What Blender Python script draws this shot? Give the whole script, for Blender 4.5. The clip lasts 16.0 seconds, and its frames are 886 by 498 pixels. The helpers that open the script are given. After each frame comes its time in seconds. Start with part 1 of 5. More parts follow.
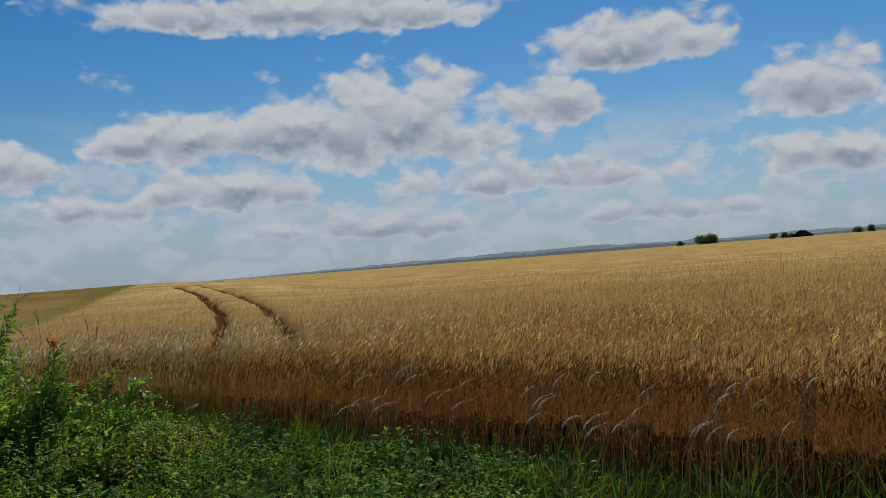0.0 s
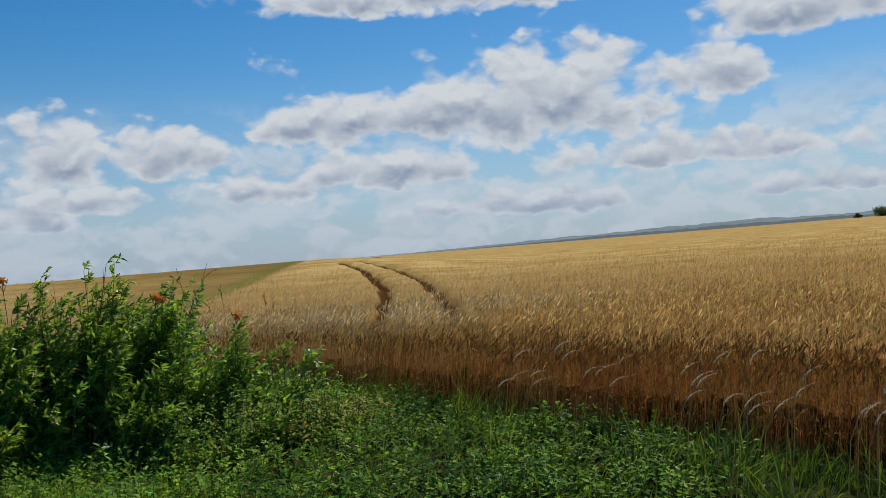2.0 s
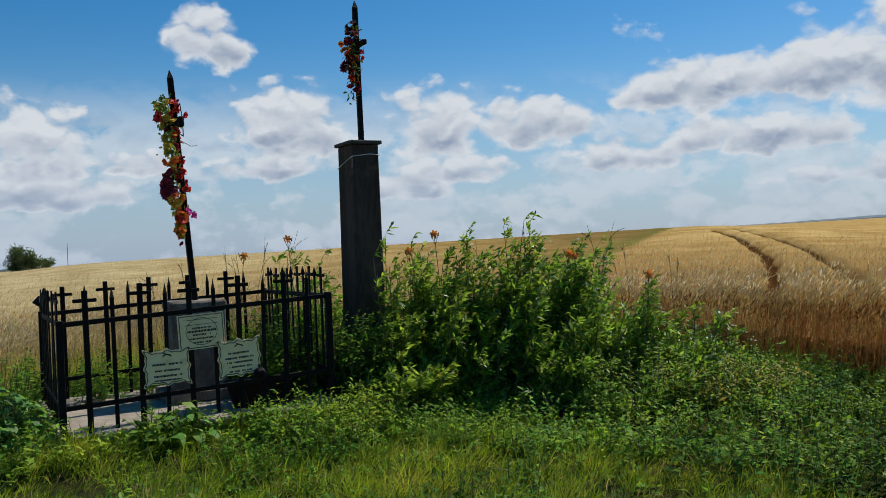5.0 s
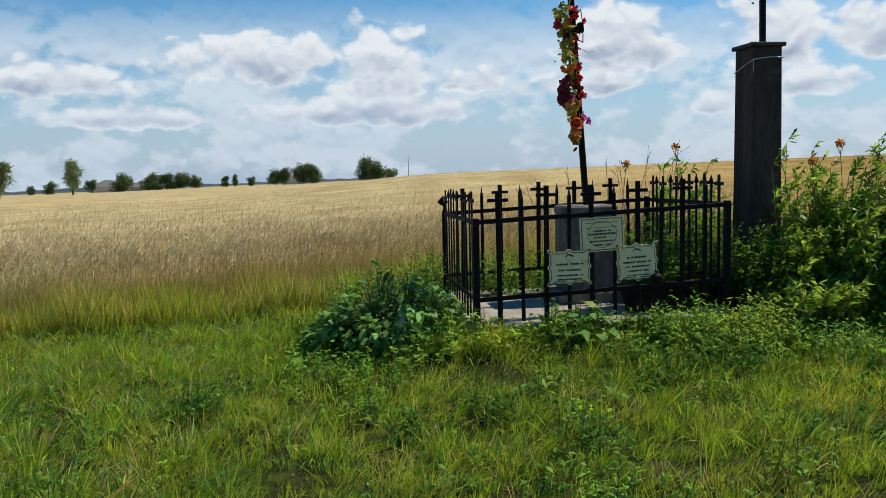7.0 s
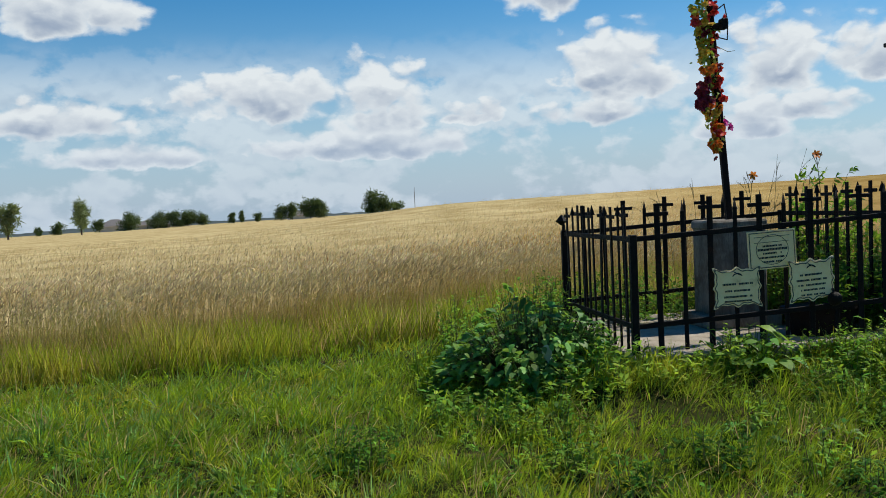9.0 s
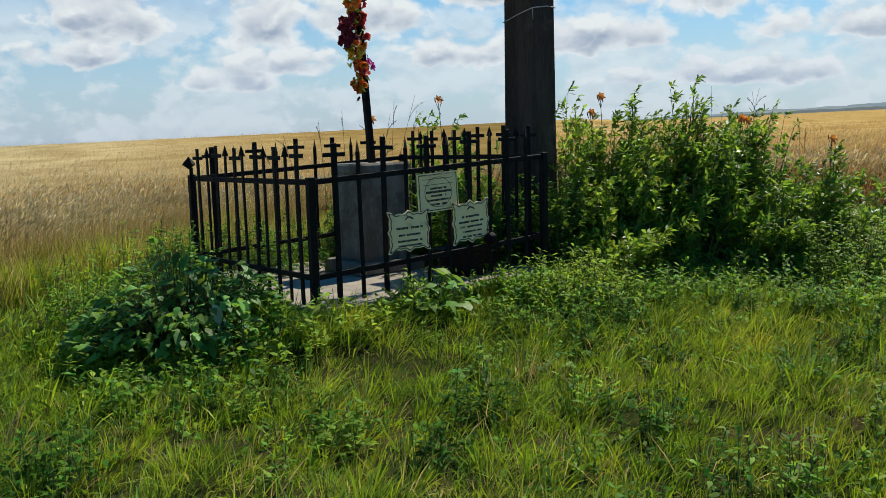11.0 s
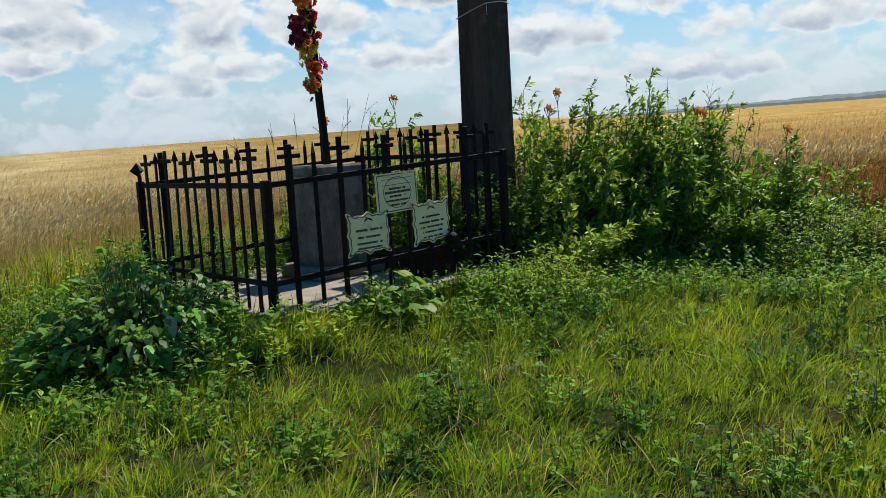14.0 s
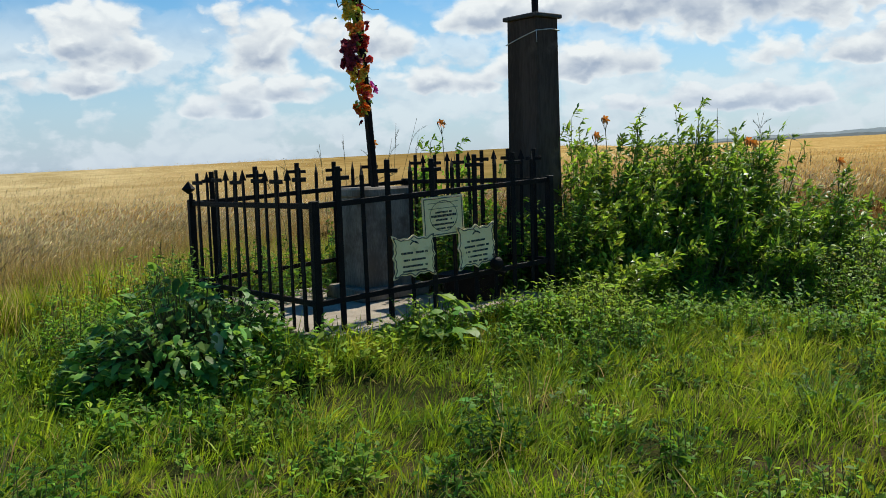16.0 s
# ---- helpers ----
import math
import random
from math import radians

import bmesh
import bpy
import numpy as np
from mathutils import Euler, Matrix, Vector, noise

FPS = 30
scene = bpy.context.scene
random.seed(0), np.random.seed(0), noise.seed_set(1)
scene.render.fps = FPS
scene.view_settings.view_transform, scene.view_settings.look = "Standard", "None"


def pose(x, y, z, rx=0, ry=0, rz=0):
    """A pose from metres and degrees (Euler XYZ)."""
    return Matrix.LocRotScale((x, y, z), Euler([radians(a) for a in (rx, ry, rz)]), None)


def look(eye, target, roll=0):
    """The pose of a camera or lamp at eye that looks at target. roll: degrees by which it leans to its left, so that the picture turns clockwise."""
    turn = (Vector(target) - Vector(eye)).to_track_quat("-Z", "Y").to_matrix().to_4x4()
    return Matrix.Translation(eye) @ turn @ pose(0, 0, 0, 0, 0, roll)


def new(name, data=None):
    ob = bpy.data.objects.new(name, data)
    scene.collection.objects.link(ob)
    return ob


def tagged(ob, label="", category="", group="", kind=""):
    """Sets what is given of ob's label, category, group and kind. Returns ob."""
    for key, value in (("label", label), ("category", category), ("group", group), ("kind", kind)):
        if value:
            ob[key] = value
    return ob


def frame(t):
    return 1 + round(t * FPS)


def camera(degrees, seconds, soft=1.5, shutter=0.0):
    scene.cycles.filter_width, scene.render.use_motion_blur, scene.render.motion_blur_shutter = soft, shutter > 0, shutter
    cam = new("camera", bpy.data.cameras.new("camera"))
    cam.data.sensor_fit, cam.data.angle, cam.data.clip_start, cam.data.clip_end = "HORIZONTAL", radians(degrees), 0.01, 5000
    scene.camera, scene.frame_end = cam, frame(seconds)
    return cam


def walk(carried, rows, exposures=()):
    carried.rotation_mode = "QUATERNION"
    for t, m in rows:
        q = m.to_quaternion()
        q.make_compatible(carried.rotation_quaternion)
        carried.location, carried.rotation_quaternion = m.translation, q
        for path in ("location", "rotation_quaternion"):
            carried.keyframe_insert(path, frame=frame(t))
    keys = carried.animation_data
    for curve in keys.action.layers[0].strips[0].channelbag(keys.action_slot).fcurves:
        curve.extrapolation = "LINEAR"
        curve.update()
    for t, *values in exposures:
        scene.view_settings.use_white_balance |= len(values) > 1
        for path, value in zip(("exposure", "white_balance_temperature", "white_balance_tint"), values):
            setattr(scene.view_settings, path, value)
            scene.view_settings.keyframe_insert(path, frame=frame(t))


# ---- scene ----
cam = camera(52.4, 16.0, soft=0.5)

PATH = [
    (0, (-0.081, -9.363, 1.706), (1.659, -8.38, 1.761), -3.3),
    (0.5, (-0.176, -9.477, 1.746), (1.464, -8.333, 1.777), -3.8),
    (1, (-0.258, -9.475, 1.745), (1.304, -8.226, 1.767), -3.9),
    (1.5, (-0.266, -9.474, 1.738), (1.284, -8.21, 1.756), -3.6),
    (2, (-0.268, -9.472, 1.727), (1.275, -8.2, 1.748), -3.5),
    (2.5, (-0.229, -9.39, 1.698), (1.312, -8.115, 1.715), -2.8),
    (3, (-0.225, -9.302, 1.697), (1.311, -8.022, 1.709), -2.4),
    (3.5, (-0.271, -9.321, 1.69), (1.173, -7.937, 1.7), -2.9),
    (4, (-0.38, -9.296, 1.694), (0.939, -7.793, 1.698), -2.9),
    (4.5, (-0.54, -9.208, 1.692), (0.6, -7.565, 1.69), -2.5),
    (5, (-0.724, -9.107, 1.655), (0.208, -7.338, 1.643), -2.2),
    (5.2, (-0.806, -9.094, 1.644), (-0.041, -7.246, 1.625), -2.1),
    (7.3, (-1.567, -8.87, 1.539), (-1.324, -6.893, 1.356), -1.2),
    (7.5, (-1.62, -8.816, 1.505), (-1.389, -6.837, 1.333), -1.3),
    (8, (-1.897, -8.442, 1.466), (-1.715, -6.452, 1.398), -2.3),
    (8.2, (-2.054, -8.308, 1.525), (-1.885, -6.317, 1.438), -2.7),
    (10.3, (-3.501, -6.853, 1.306), (-2.795, -4.987, 1.17), -1.8),
    (10.5, (-3.593, -6.721, 1.328), (-2.763, -4.913, 1.133), -1.4),
    (11, (-3.728, -6.407, 1.394), (-2.494, -4.853, 1.14), -1.5),
    (11.5, (-3.624, -6.291, 1.429), (-2.376, -4.737, 1.267), -4.8),
    (12, (-3.566, -6.241, 1.405), (-2.337, -4.669, 1.26), -3.8),
    (12.5, (-3.617, -6.212, 1.387), (-2.317, -4.703, 1.209), -4.2),
    (13, (-3.706, -6.243, 1.366), (-2.39, -4.754, 1.139), -3.7),
    (13.5, (-3.689, -6.241, 1.368), (-2.398, -4.735, 1.112), -3.6),
    (14, (-3.658, -6.226, 1.361), (-2.347, -4.738, 1.108), -2.9),
    (14.5, (-3.654, -6.243, 1.364), (-2.312, -4.78, 1.123), -2.4),
    (15, (-3.667, -6.224, 1.377), (-2.32, -4.763, 1.15), -2.3),
    (15.5, (-3.706, -6.234, 1.374), (-2.412, -4.724, 1.163), -2.2),
    (16, (-3.689, -6.221, 1.364), (-2.443, -4.669, 1.168), -1.7),
]
EXPOSURES = [(0, -0.58, 6400, 8), (1.5, -0.28, 6400, 8), (3.5, -0.26, 6400, 8), (5, -0.16, 6400, 8), (8, 0.14, 6500, 6), (10.4, -0.10, 6560, 5), (11.0, 0.10, 6600, 5), (11.8, 0.06, 6600, 5), (12.7, 0.06, 6600, 5), (14, 0.18, 6680, 5), (16, 0.2, 6680, 5)]
walk(cam, [(t, look(eye, target, roll)) for t, eye, target, roll in PATH], EXPOSURES)

# ---------------- world, sun ----------------
SUN_AZ, SUN_EL = 16.0, 50.0


class Nodes:
    """Short-hand for node trees."""

    def __init__(self, tree):
        self.t = tree
        tree.nodes.clear()

    def add(self, kind):
        return self.t.nodes.new(kind)

    def link(self, a, b):
        self.t.links.new(a, b)

    def put(self, socket, v):
        if isinstance(v, bpy.types.NodeSocket):
            self.link(v, socket)
        else:
            socket.default_value = v

    def math(self, op, a, b=0.0, c=0.0, clamp=False):
        n = self.add("ShaderNodeMath")
        n.operation, n.use_clamp = op, clamp
        for s, v in zip(n.inputs, (a, b, c)):
            self.put(s, v)
        return n.outputs[0]

    def ramp(self, v, lo, hi, a=0.0, b=1.0, smooth=True):
        n = self.add("ShaderNodeMapRange")
        n.interpolation_type = "SMOOTHSTEP" if smooth else "LINEAR"
        for s, x in zip(n.inputs, (v, lo, hi, a, b)):
            self.put(s, x)
        return n.outputs[0]

    def mix(self, f, a, b):
        n = self.add("ShaderNodeMix")
        n.data_type = "RGBA"
        for s, x in ((n.inputs[0], f), (n.inputs[6], a), (n.inputs[7], b)):
            self.put(s, x if not isinstance(x, tuple) or len(x) == 4 else (*x, 1))
        return n.outputs[2]

    def noise(self, vec, scale, detail=4.0, rough=0.55):
        n = self.add("ShaderNodeTexNoise")
        if vec is not None:
            self.link(vec, n.inputs["Vector"])
        n.inputs["Scale"].default_value, n.inputs["Detail"].default_value, n.inputs["Roughness"].default_value = scale, detail, rough
        return n.outputs["Fac"]


world = bpy.data.worlds.new("sky")
scene.world = world
world.use_nodes = True
k = Nodes(world.node_tree)
sky = k.add("ShaderNodeTexSky")
sky.sky_type, sky.sun_disc, sky.sun_elevation, sky.sun_rotation = "NISHITA", False, radians(SUN_EL), radians(90 - SUN_AZ)
sky.air_density, sky.dust_density, sky.ozone_density, sky.altitude = 1.0, 0.3, 2.5, 200
coord = k.add("ShaderNodeTexCoord").outputs["Generated"]
sep = k.add("ShaderNodeSeparateXYZ")
k.link(coord, sep.inputs[0])
az = k.math("MULTIPLY", k.math("ARCTAN2", sep.outputs[1], sep.outputs[0]), 57.2958)
el = k.math("MULTIPLY", k.math("ARCSINE", sep.outputs[2]), 57.2958)


def on_dome(up):
    """Flattened sky coordinates in degrees, shifted up by some degrees."""
    n = k.add("ShaderNodeCombineXYZ")
    k.link(az, n.inputs[0])
    k.link(k.math("MULTIPLY", k.math("ADD", el, up), 1.5), n.inputs[1])
    return n.outputs[0]


def puffs(vec, scale):
    n = k.add("ShaderNodeTexVoronoi")
    n.voronoi_dimensions, n.feature = "2D", "SMOOTH_F1"
    n.inputs["Scale"].default_value, n.inputs["Smoothness"].default_value = scale, 0.25
    k.link(vec, n.inputs["Vector"])
    return k.math("SUBTRACT", 0.42, n.outputs["Distance"])


def billows(vec):
    """Cauliflower relief of a cumulus."""
    bend = k.add("ShaderNodeVectorMath")
    bend.operation = "ADD"
    wave = k.add("ShaderNodeTexNoise")
    wave.inputs["Scale"].default_value, wave.inputs["Detail"].default_value = 0.6, 4.0
    k.link(vec, wave.inputs["Vector"])
    swing = k.add("ShaderNodeVectorMath")
    swing.operation = "MULTIPLY_ADD"
    k.link(wave.outputs["Color"], swing.inputs[0])
    swing.inputs[1].default_value, swing.inputs[2].default_value = (2.4, 2.4, 0), (-1.2, -1.2, 0)
    k.link(vec, bend.inputs[0])
    k.link(swing.outputs[0], bend.inputs[1])
    v = bend.outputs[0]
    fine = k.math("SUBTRACT", k.noise(v, 1.1, 7, 0.62), 0.5)
    return k.math("ADD", k.math("MULTIPLY", puffs(v, 0.34), 1.15), k.math("ADD", k.math("MULTIPLY", puffs(v, 0.85), 0.46), k.math("MULTIPLY", fine, 0.40)))


flat = on_dome(0.0)
lump = k.math("SUBTRACT", k.noise(flat, 0.42, 7, 0.58), 0.5)
wob = k.math("SUBTRACT", k.noise(flat, 0.13, 3, 0.5), 0.5)
aw = k.math("ADD", az, k.math("MULTIPLY", wob, 5.0))
ew = k.math("ADD", el, k.math("MULTIPLY", lump, 1.2))
bil, bil_up = billows(flat), billows(on_dome(0.55))
# cumulus heaps: azimuth, base elevation, half width, height (degrees)
HEAPS = [(31.7, 8.9, 8.7, 5.2), (38.5, 8.7, 7.0, 4.2), (46, 8.5, 6.0, 2.6), (22.1, 9.8, 4.2, 2.6), (62.8, 6.7, 4.2, 3.6), (55.5, 6.9, 4.0, 2.7), (42.6, 5.5, 7.1, 2.3), (23.3, 5.4, 10.8, 1.6),
         (61.4, 4.3, 5.3, 1.5), (50.4, 4.7, 4.2, 1.9), (34, 3.0, 9.5, 1.3), (16.8, 12.9, 6.6, 3.0), (6.2, 9.3, 4.4, 3.4), (6, 5.4, 4.2, 2.4), (38, 16.2, 15, 2.4), (75.8, 12.3, 3.0, 3.0), (72.0, 6.9, 4.4, 3.6),
         (86.5, 5.5, 3.8, 4.4), (80.9, 5.2, 2.4, 1.5), (73.2, 4.8, 4.2, 1.6), (64.0, 3.4, 3.2, 1.6), (105.8, 11.4, 6.2, 3.0), (94, 6.2, 7.5, 2.7), (106.2, 5.2, 5.3, 2.1), (87.6, 3.4, 8.9, 1.6), (101, 3.2, 6, 1.3), (15, 3.0, 7, 1.2)]
total, lift, best = None, None, None
for a0, e0, wd, ht in HEAPS:
    dx = k.math("DIVIDE", k.math("SUBTRACT", aw, float(a0)), float(wd))
    dy = k.math("DIVIDE", k.math("SUBTRACT", ew, float(e0)), float(ht))
    dyd = k.math("MAXIMUM", dy, k.math("MULTIPLY", dy, -2.1))
    f = k.math("SUBTRACT", 1.0, k.math("MULTIPLY_ADD", dx, dx, k.math("MULTIPLY", dyd, dyd)))
    best = f if best is None else k.math("MAXIMUM", best, f)
    fp = k.math("MAXIMUM", f, 0.0)
    total = fp if total is None else k.math("ADD", total, fp)
    lift = k.math("MULTIPLY", fp, dy) if lift is None else k.math("MULTIPLY_ADD", fp, dy, lift)
rel = k.math("DIVIDE", lift, k.math("ADD", total, 0.02))
thick = k.math("ADD", bil, k.math("MULTIPLY", k.math("MAXIMUM", best, -1.2), 1.05))
heap = k.ramp(thick, 0.0, 0.70)
# low bands and scattered scraps between the heaps
low = k.noise(flat, 0.13, 6, 0.6)
band = k.math("MULTIPLY", k.ramp(k.math("MULTIPLY_ADD", bil, 0.14, low), 0.43, 0.54), k.ramp(el, 11.0, 6.0))
scrap = k.ramp(k.math("MULTIPLY_ADD", bil, 0.12, k.noise(flat, 0.17, 6, 0.6)), 0.66, 0.80)
cover = k.math("MAXIMUM", heap, k.math("MAXIMUM", k.math("MULTIPLY", band, 0.62), k.math("MULTIPLY", scrap, 0.75)))
slope = k.math("SUBTRACT", bil, bil_up)
body = k.math("MULTIPLY", k.ramp(thick, 0.45, 1.25), k.ramp(k.math("MULTIPLY_ADD", bil, 0.24, rel), 0.50, -0.08))
light = k.math("ADD", k.math("SUBTRACT", 0.90, k.math("MULTIPLY", body, 0.85)), k.math("MULTIPLY", slope, 0.6), clamp=True)
cloud = k.mix(light, (3.7, 4.45, 5.9), (8.5, 8.85, 9.4))
rich = k.add("ShaderNodeHueSaturation")
rich.inputs["Saturation"].default_value, rich.inputs["Value"].default_value = 1.46, 1.16
k.link(sky.outputs[0], rich.inputs["Color"])
hazed = k.mix(k.ramp(el, 13.0, -1.0, 0.0, 0.8), rich.outputs[0], (3.7, 5.2, 7.5))
final = k.mix(cover, hazed, k.mix(k.ramp(el, 7.0, 0.0, 0.0, 0.5), cloud, (5.6, 6.6, 8.2)))
bg = k.add("ShaderNodeBackground")
k.link(final, bg.inputs[0])
bg.inputs[1].default_value = 0.088
k.link(bg.outputs[0], k.add("ShaderNodeOutputWorld").inputs[0])

sun = new("sun", bpy.data.lights.new("sun", "SUN"))
sun.data.energy, sun.data.angle, sun.data.color = 5.0, radians(0.6), (1.0, 0.95, 0.86)
sun_way = Vector((math.cos(radians(SUN_EL)) * math.cos(radians(SUN_AZ)), math.cos(radians(SUN_EL)) * math.sin(radians(SUN_AZ)), math.sin(radians(SUN_EL))))
sun.matrix_world = look(sun_way * 50, (0, 0, 0))


# ---------------- materials ----------------
def surface(name, c1, c2, scale=6.0, rough=0.8, bump=0.3, fine=40.0, c3=None, island=0.0, glow=0.0, metal=0.0, spots=0.5, spec=0.3, thin=None, grain=None, patch=None):
    """Two colours mixed by noise at two scales, a third by stains, relief, and per-piece variation; glow: share of light let through thin leaves."""
    m = bpy.data.materials.new(name)
    m.use_nodes = True
    n = Nodes(m.node_tree)
    pos = n.add("ShaderNodeNewGeometry")
    where = pos.outputs["Position"]
    if grain:
        run = n.add("ShaderNodeVectorMath")
        run.operation = "MULTIPLY"
        n.link(where, run.inputs[0])
        run.inputs[1].default_value = grain
        where = run.outputs[0]
    big, small = n.noise(where, scale, 5, 0.6), n.noise(where, fine, 4, 0.6)
    f = n.ramp(n.math("ADD", n.math("MULTIPLY", big, 0.65), n.math("MULTIPLY", small, 0.35)), 0.36, 0.64)
    col = n.mix(f, c1, c2)
    if c3:
        col = n.mix(n.math("MULTIPLY", n.ramp(n.noise(pos.outputs["Position"], scale * 0.37, 5, 0.65), spots, spots + 0.15), 0.85), col, c3)
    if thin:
        # shade between near stalks painted into the colour, paling further into the field
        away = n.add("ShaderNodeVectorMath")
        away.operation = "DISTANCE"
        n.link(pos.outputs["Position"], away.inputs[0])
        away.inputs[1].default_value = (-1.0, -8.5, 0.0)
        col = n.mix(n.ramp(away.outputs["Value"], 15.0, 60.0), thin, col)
    if patch:
        # the neighbouring browner crop beyond its slanting border, paling away to the west
        xyz = n.add("ShaderNodeSeparateXYZ")
        n.link(pos.outputs["Position"], xyz.inputs[0])

        def beyond(px, py, bearing):
            c, s_ = math.cos(radians(bearing)), math.sin(radians(bearing))
            return n.math("ADD", n.math("MULTIPLY", xyz.outputs[0], -s_), n.math("MULTIPLY_ADD", xyz.outputs[1], c, px * s_ - py * c))

        over = n.math("MULTIPLY", n.ramp(n.math("ADD", beyond(30.0, 28.0, 42.6), n.math("MULTIPLY_ADD", n.noise(pos.outputs["Position"], 0.7, 5, 0.65), 1.8, -0.9)), -0.2, 0.3), n.ramp(beyond(9.0, 12.0, 66.0), 14.0, -22.0))
        verge = n.math("MULTIPLY", n.ramp(beyond(30.0, 28.0, 42.6), -0.5, 0.2), n.ramp(beyond(30.0, 28.0, 42.6), 1.8, 0.6))
        # paler western crop top, with side sunlight put into the colour
        col = n.mix(n.math("MULTIPLY", n.ramp(beyond(9.0, 12.0, 66.0), -6.0, 16.0), 0.75), col, n.mix(f, (0.33, 0.255, 0.12), (0.55, 0.45, 0.25)))
        # wheel tracks of dark earth, with the shadow lying in them painted on
        track_shade = n.add("ShaderNodeAttribute")
        track_shade.attribute_name = "trodden_shade"
        worn = n.ramp(n.math("MULTIPLY_ADD", small, 0.5, track_shade.outputs["Fac"]), 0.48, 0.85)
        col = n.mix(worn, col, n.mix(small, (0.045, 0.02, 0.008), (0.11, 0.052, 0.018)))
        col = n.mix(over, col, n.mix(f, patch, tuple(v * 1.5 for v in patch)))
        col = n.mix(n.math("MULTIPLY", verge, n.math("MULTIPLY", big, 0.9)), col, (0.12, 0.14, 0.03))
    if island:
        hsv = n.add("ShaderNodeHueSaturation")
        r = pos.outputs["Random Per Island"]
        n.link(n.math("MULTIPLY_ADD", r, 0.05 * island, 0.5 - 0.025 * island), hsv.inputs["Hue"])
        n.link(n.math("MULTIPLY_ADD", n.math("FRACT", n.math("MULTIPLY", r, 37.0)), 0.9 * island, 1.0 - 0.45 * island), hsv.inputs["Value"])
        n.link(col, hsv.inputs["Color"])
        col = hsv.outputs[0]
    b = n.add("ShaderNodeBsdfPrincipled")
    n.link(col, b.inputs["Base Color"])
    b.inputs["Roughness"].default_value, b.inputs["Metallic"].default_value = rough, metal
    b.inputs["Specular IOR Level"].default_value = spec
    if bump:
        bn = n.add("ShaderNodeBump")
        bn.inputs["Strength"].default_value, bn.inputs["Distance"].default_value = bump, 0.02
        n.link(small, bn.inputs["Height"])
        n.link(bn.outputs[0], b.inputs["Normal"])
    out = b.outputs[0]
    if glow:
        tr = n.add("ShaderNodeBsdfTranslucent")
        n.link(n.mix(0.42, col, (0.36, 0.50, 0.03)) if c1[1] > c1[0] else col, tr.inputs[0])
        mx = n.add("ShaderNodeMixShader")
        mx.inputs[0].default_value = glow
        n.link(out, mx.inputs[1])
        n.link(tr.outputs[0], mx.inputs[2])
        out = mx.outputs[0]
    n.link(out, n.add("ShaderNodeOutputMaterial").inputs[0])
    return m


# soil kept very dark, painting in the shade between grass blades
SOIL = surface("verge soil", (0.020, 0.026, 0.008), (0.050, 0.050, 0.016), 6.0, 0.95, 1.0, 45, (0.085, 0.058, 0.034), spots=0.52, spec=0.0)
FIELD_FAR = surface("ripe crop far", (0.36, 0.25, 0.09), (0.46, 0.33, 0.13), 0.02, 0.95, 0.0, 0.9, (0.30, 0.20, 0.07))
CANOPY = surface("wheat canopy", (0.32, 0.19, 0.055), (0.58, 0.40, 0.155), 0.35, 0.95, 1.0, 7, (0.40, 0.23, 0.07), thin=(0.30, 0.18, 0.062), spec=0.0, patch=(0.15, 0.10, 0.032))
STALK = surface("wheat stalk", (0.25, 0.11, 0.027), (0.42, 0.215, 0.06), 1.0, 0.8, 0.0, 30, (0.33, 0.115, 0.03), island=1.0, glow=0.30, spec=0.05)
STALK_PALE = surface("pale wheat stalk", (0.36, 0.27, 0.09), (0.55, 0.43, 0.18), 1.0, 0.8, 0.0, 30, (0.34, 0.33, 0.09), island=0.8, glow=0.40, spec=0.05)
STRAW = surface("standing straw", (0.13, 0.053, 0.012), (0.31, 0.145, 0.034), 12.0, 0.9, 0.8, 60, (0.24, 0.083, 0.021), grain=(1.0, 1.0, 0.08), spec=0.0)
EAR = surface("wheat ear", (0.44, 0.26, 0.068), (0.72, 0.49, 0.17), 0.8, 0.75, 0.0, 25, (0.42, 0.21, 0.05), island=1.0, glow=0.45, spots=0.57, spec=0.06)
# paler ear copy for the west, with sunlight put into the colour
EAR_SUNLIT = surface("sunlit pale wheat ear", (0.41, 0.32, 0.155), (0.72, 0.60, 0.355), 0.8, 0.65, 0.0, 25, (0.36, 0.22, 0.075), island=1.0, glow=0.45, spots=0.6, spec=0.06)
# browner edge copy of the ear, the field's shaded front put into it
EAR_SHADED = surface("shaded brown wheat ear", (0.22, 0.092, 0.019), (0.42, 0.22, 0.055), 1.2, 0.8, 0.0, 25, (0.27, 0.095, 0.022), island=1.2, glow=0.25, spots=0.55, spec=0.05)
GRASS = surface("verge grass", (0.11, 0.19, 0.010), (0.44, 0.54, 0.020), 2.6, 0.55, 0.0, 11, (0.58, 0.49, 0.035), island=1.0, glow=0.44, spots=0.52, spec=0.25)
LUSH = surface("lush bluish grass", (0.075, 0.18, 0.04), (0.25, 0.40, 0.10), 1.1, 0.5, 0.0, 5, island=1.4, glow=0.45, spec=0.25)
DEEP = surface("deep green rank grass", (0.018, 0.06, 0.008), (0.07, 0.155, 0.02), 1.1, 0.6, 0.0, 5, (0.12, 0.19, 0.025), island=1.4, glow=0.36, spec=0.2)
DRY = surface("dry grass", (0.46, 0.32, 0.11), (0.68, 0.50, 0.20), 1.5, 0.7, 0.0, 12, (0.34, 0.33, 0.08), island=0.8, glow=0.45, spots=0.5)
OLIVE = surface("ripening grass", (0.24, 0.29, 0.025), (0.52, 0.49, 0.05), 1.4, 0.6, 0.0, 7, (0.58, 0.44, 0.09), island=1.1, glow=0.46, spots=0.53, spec=0.2)
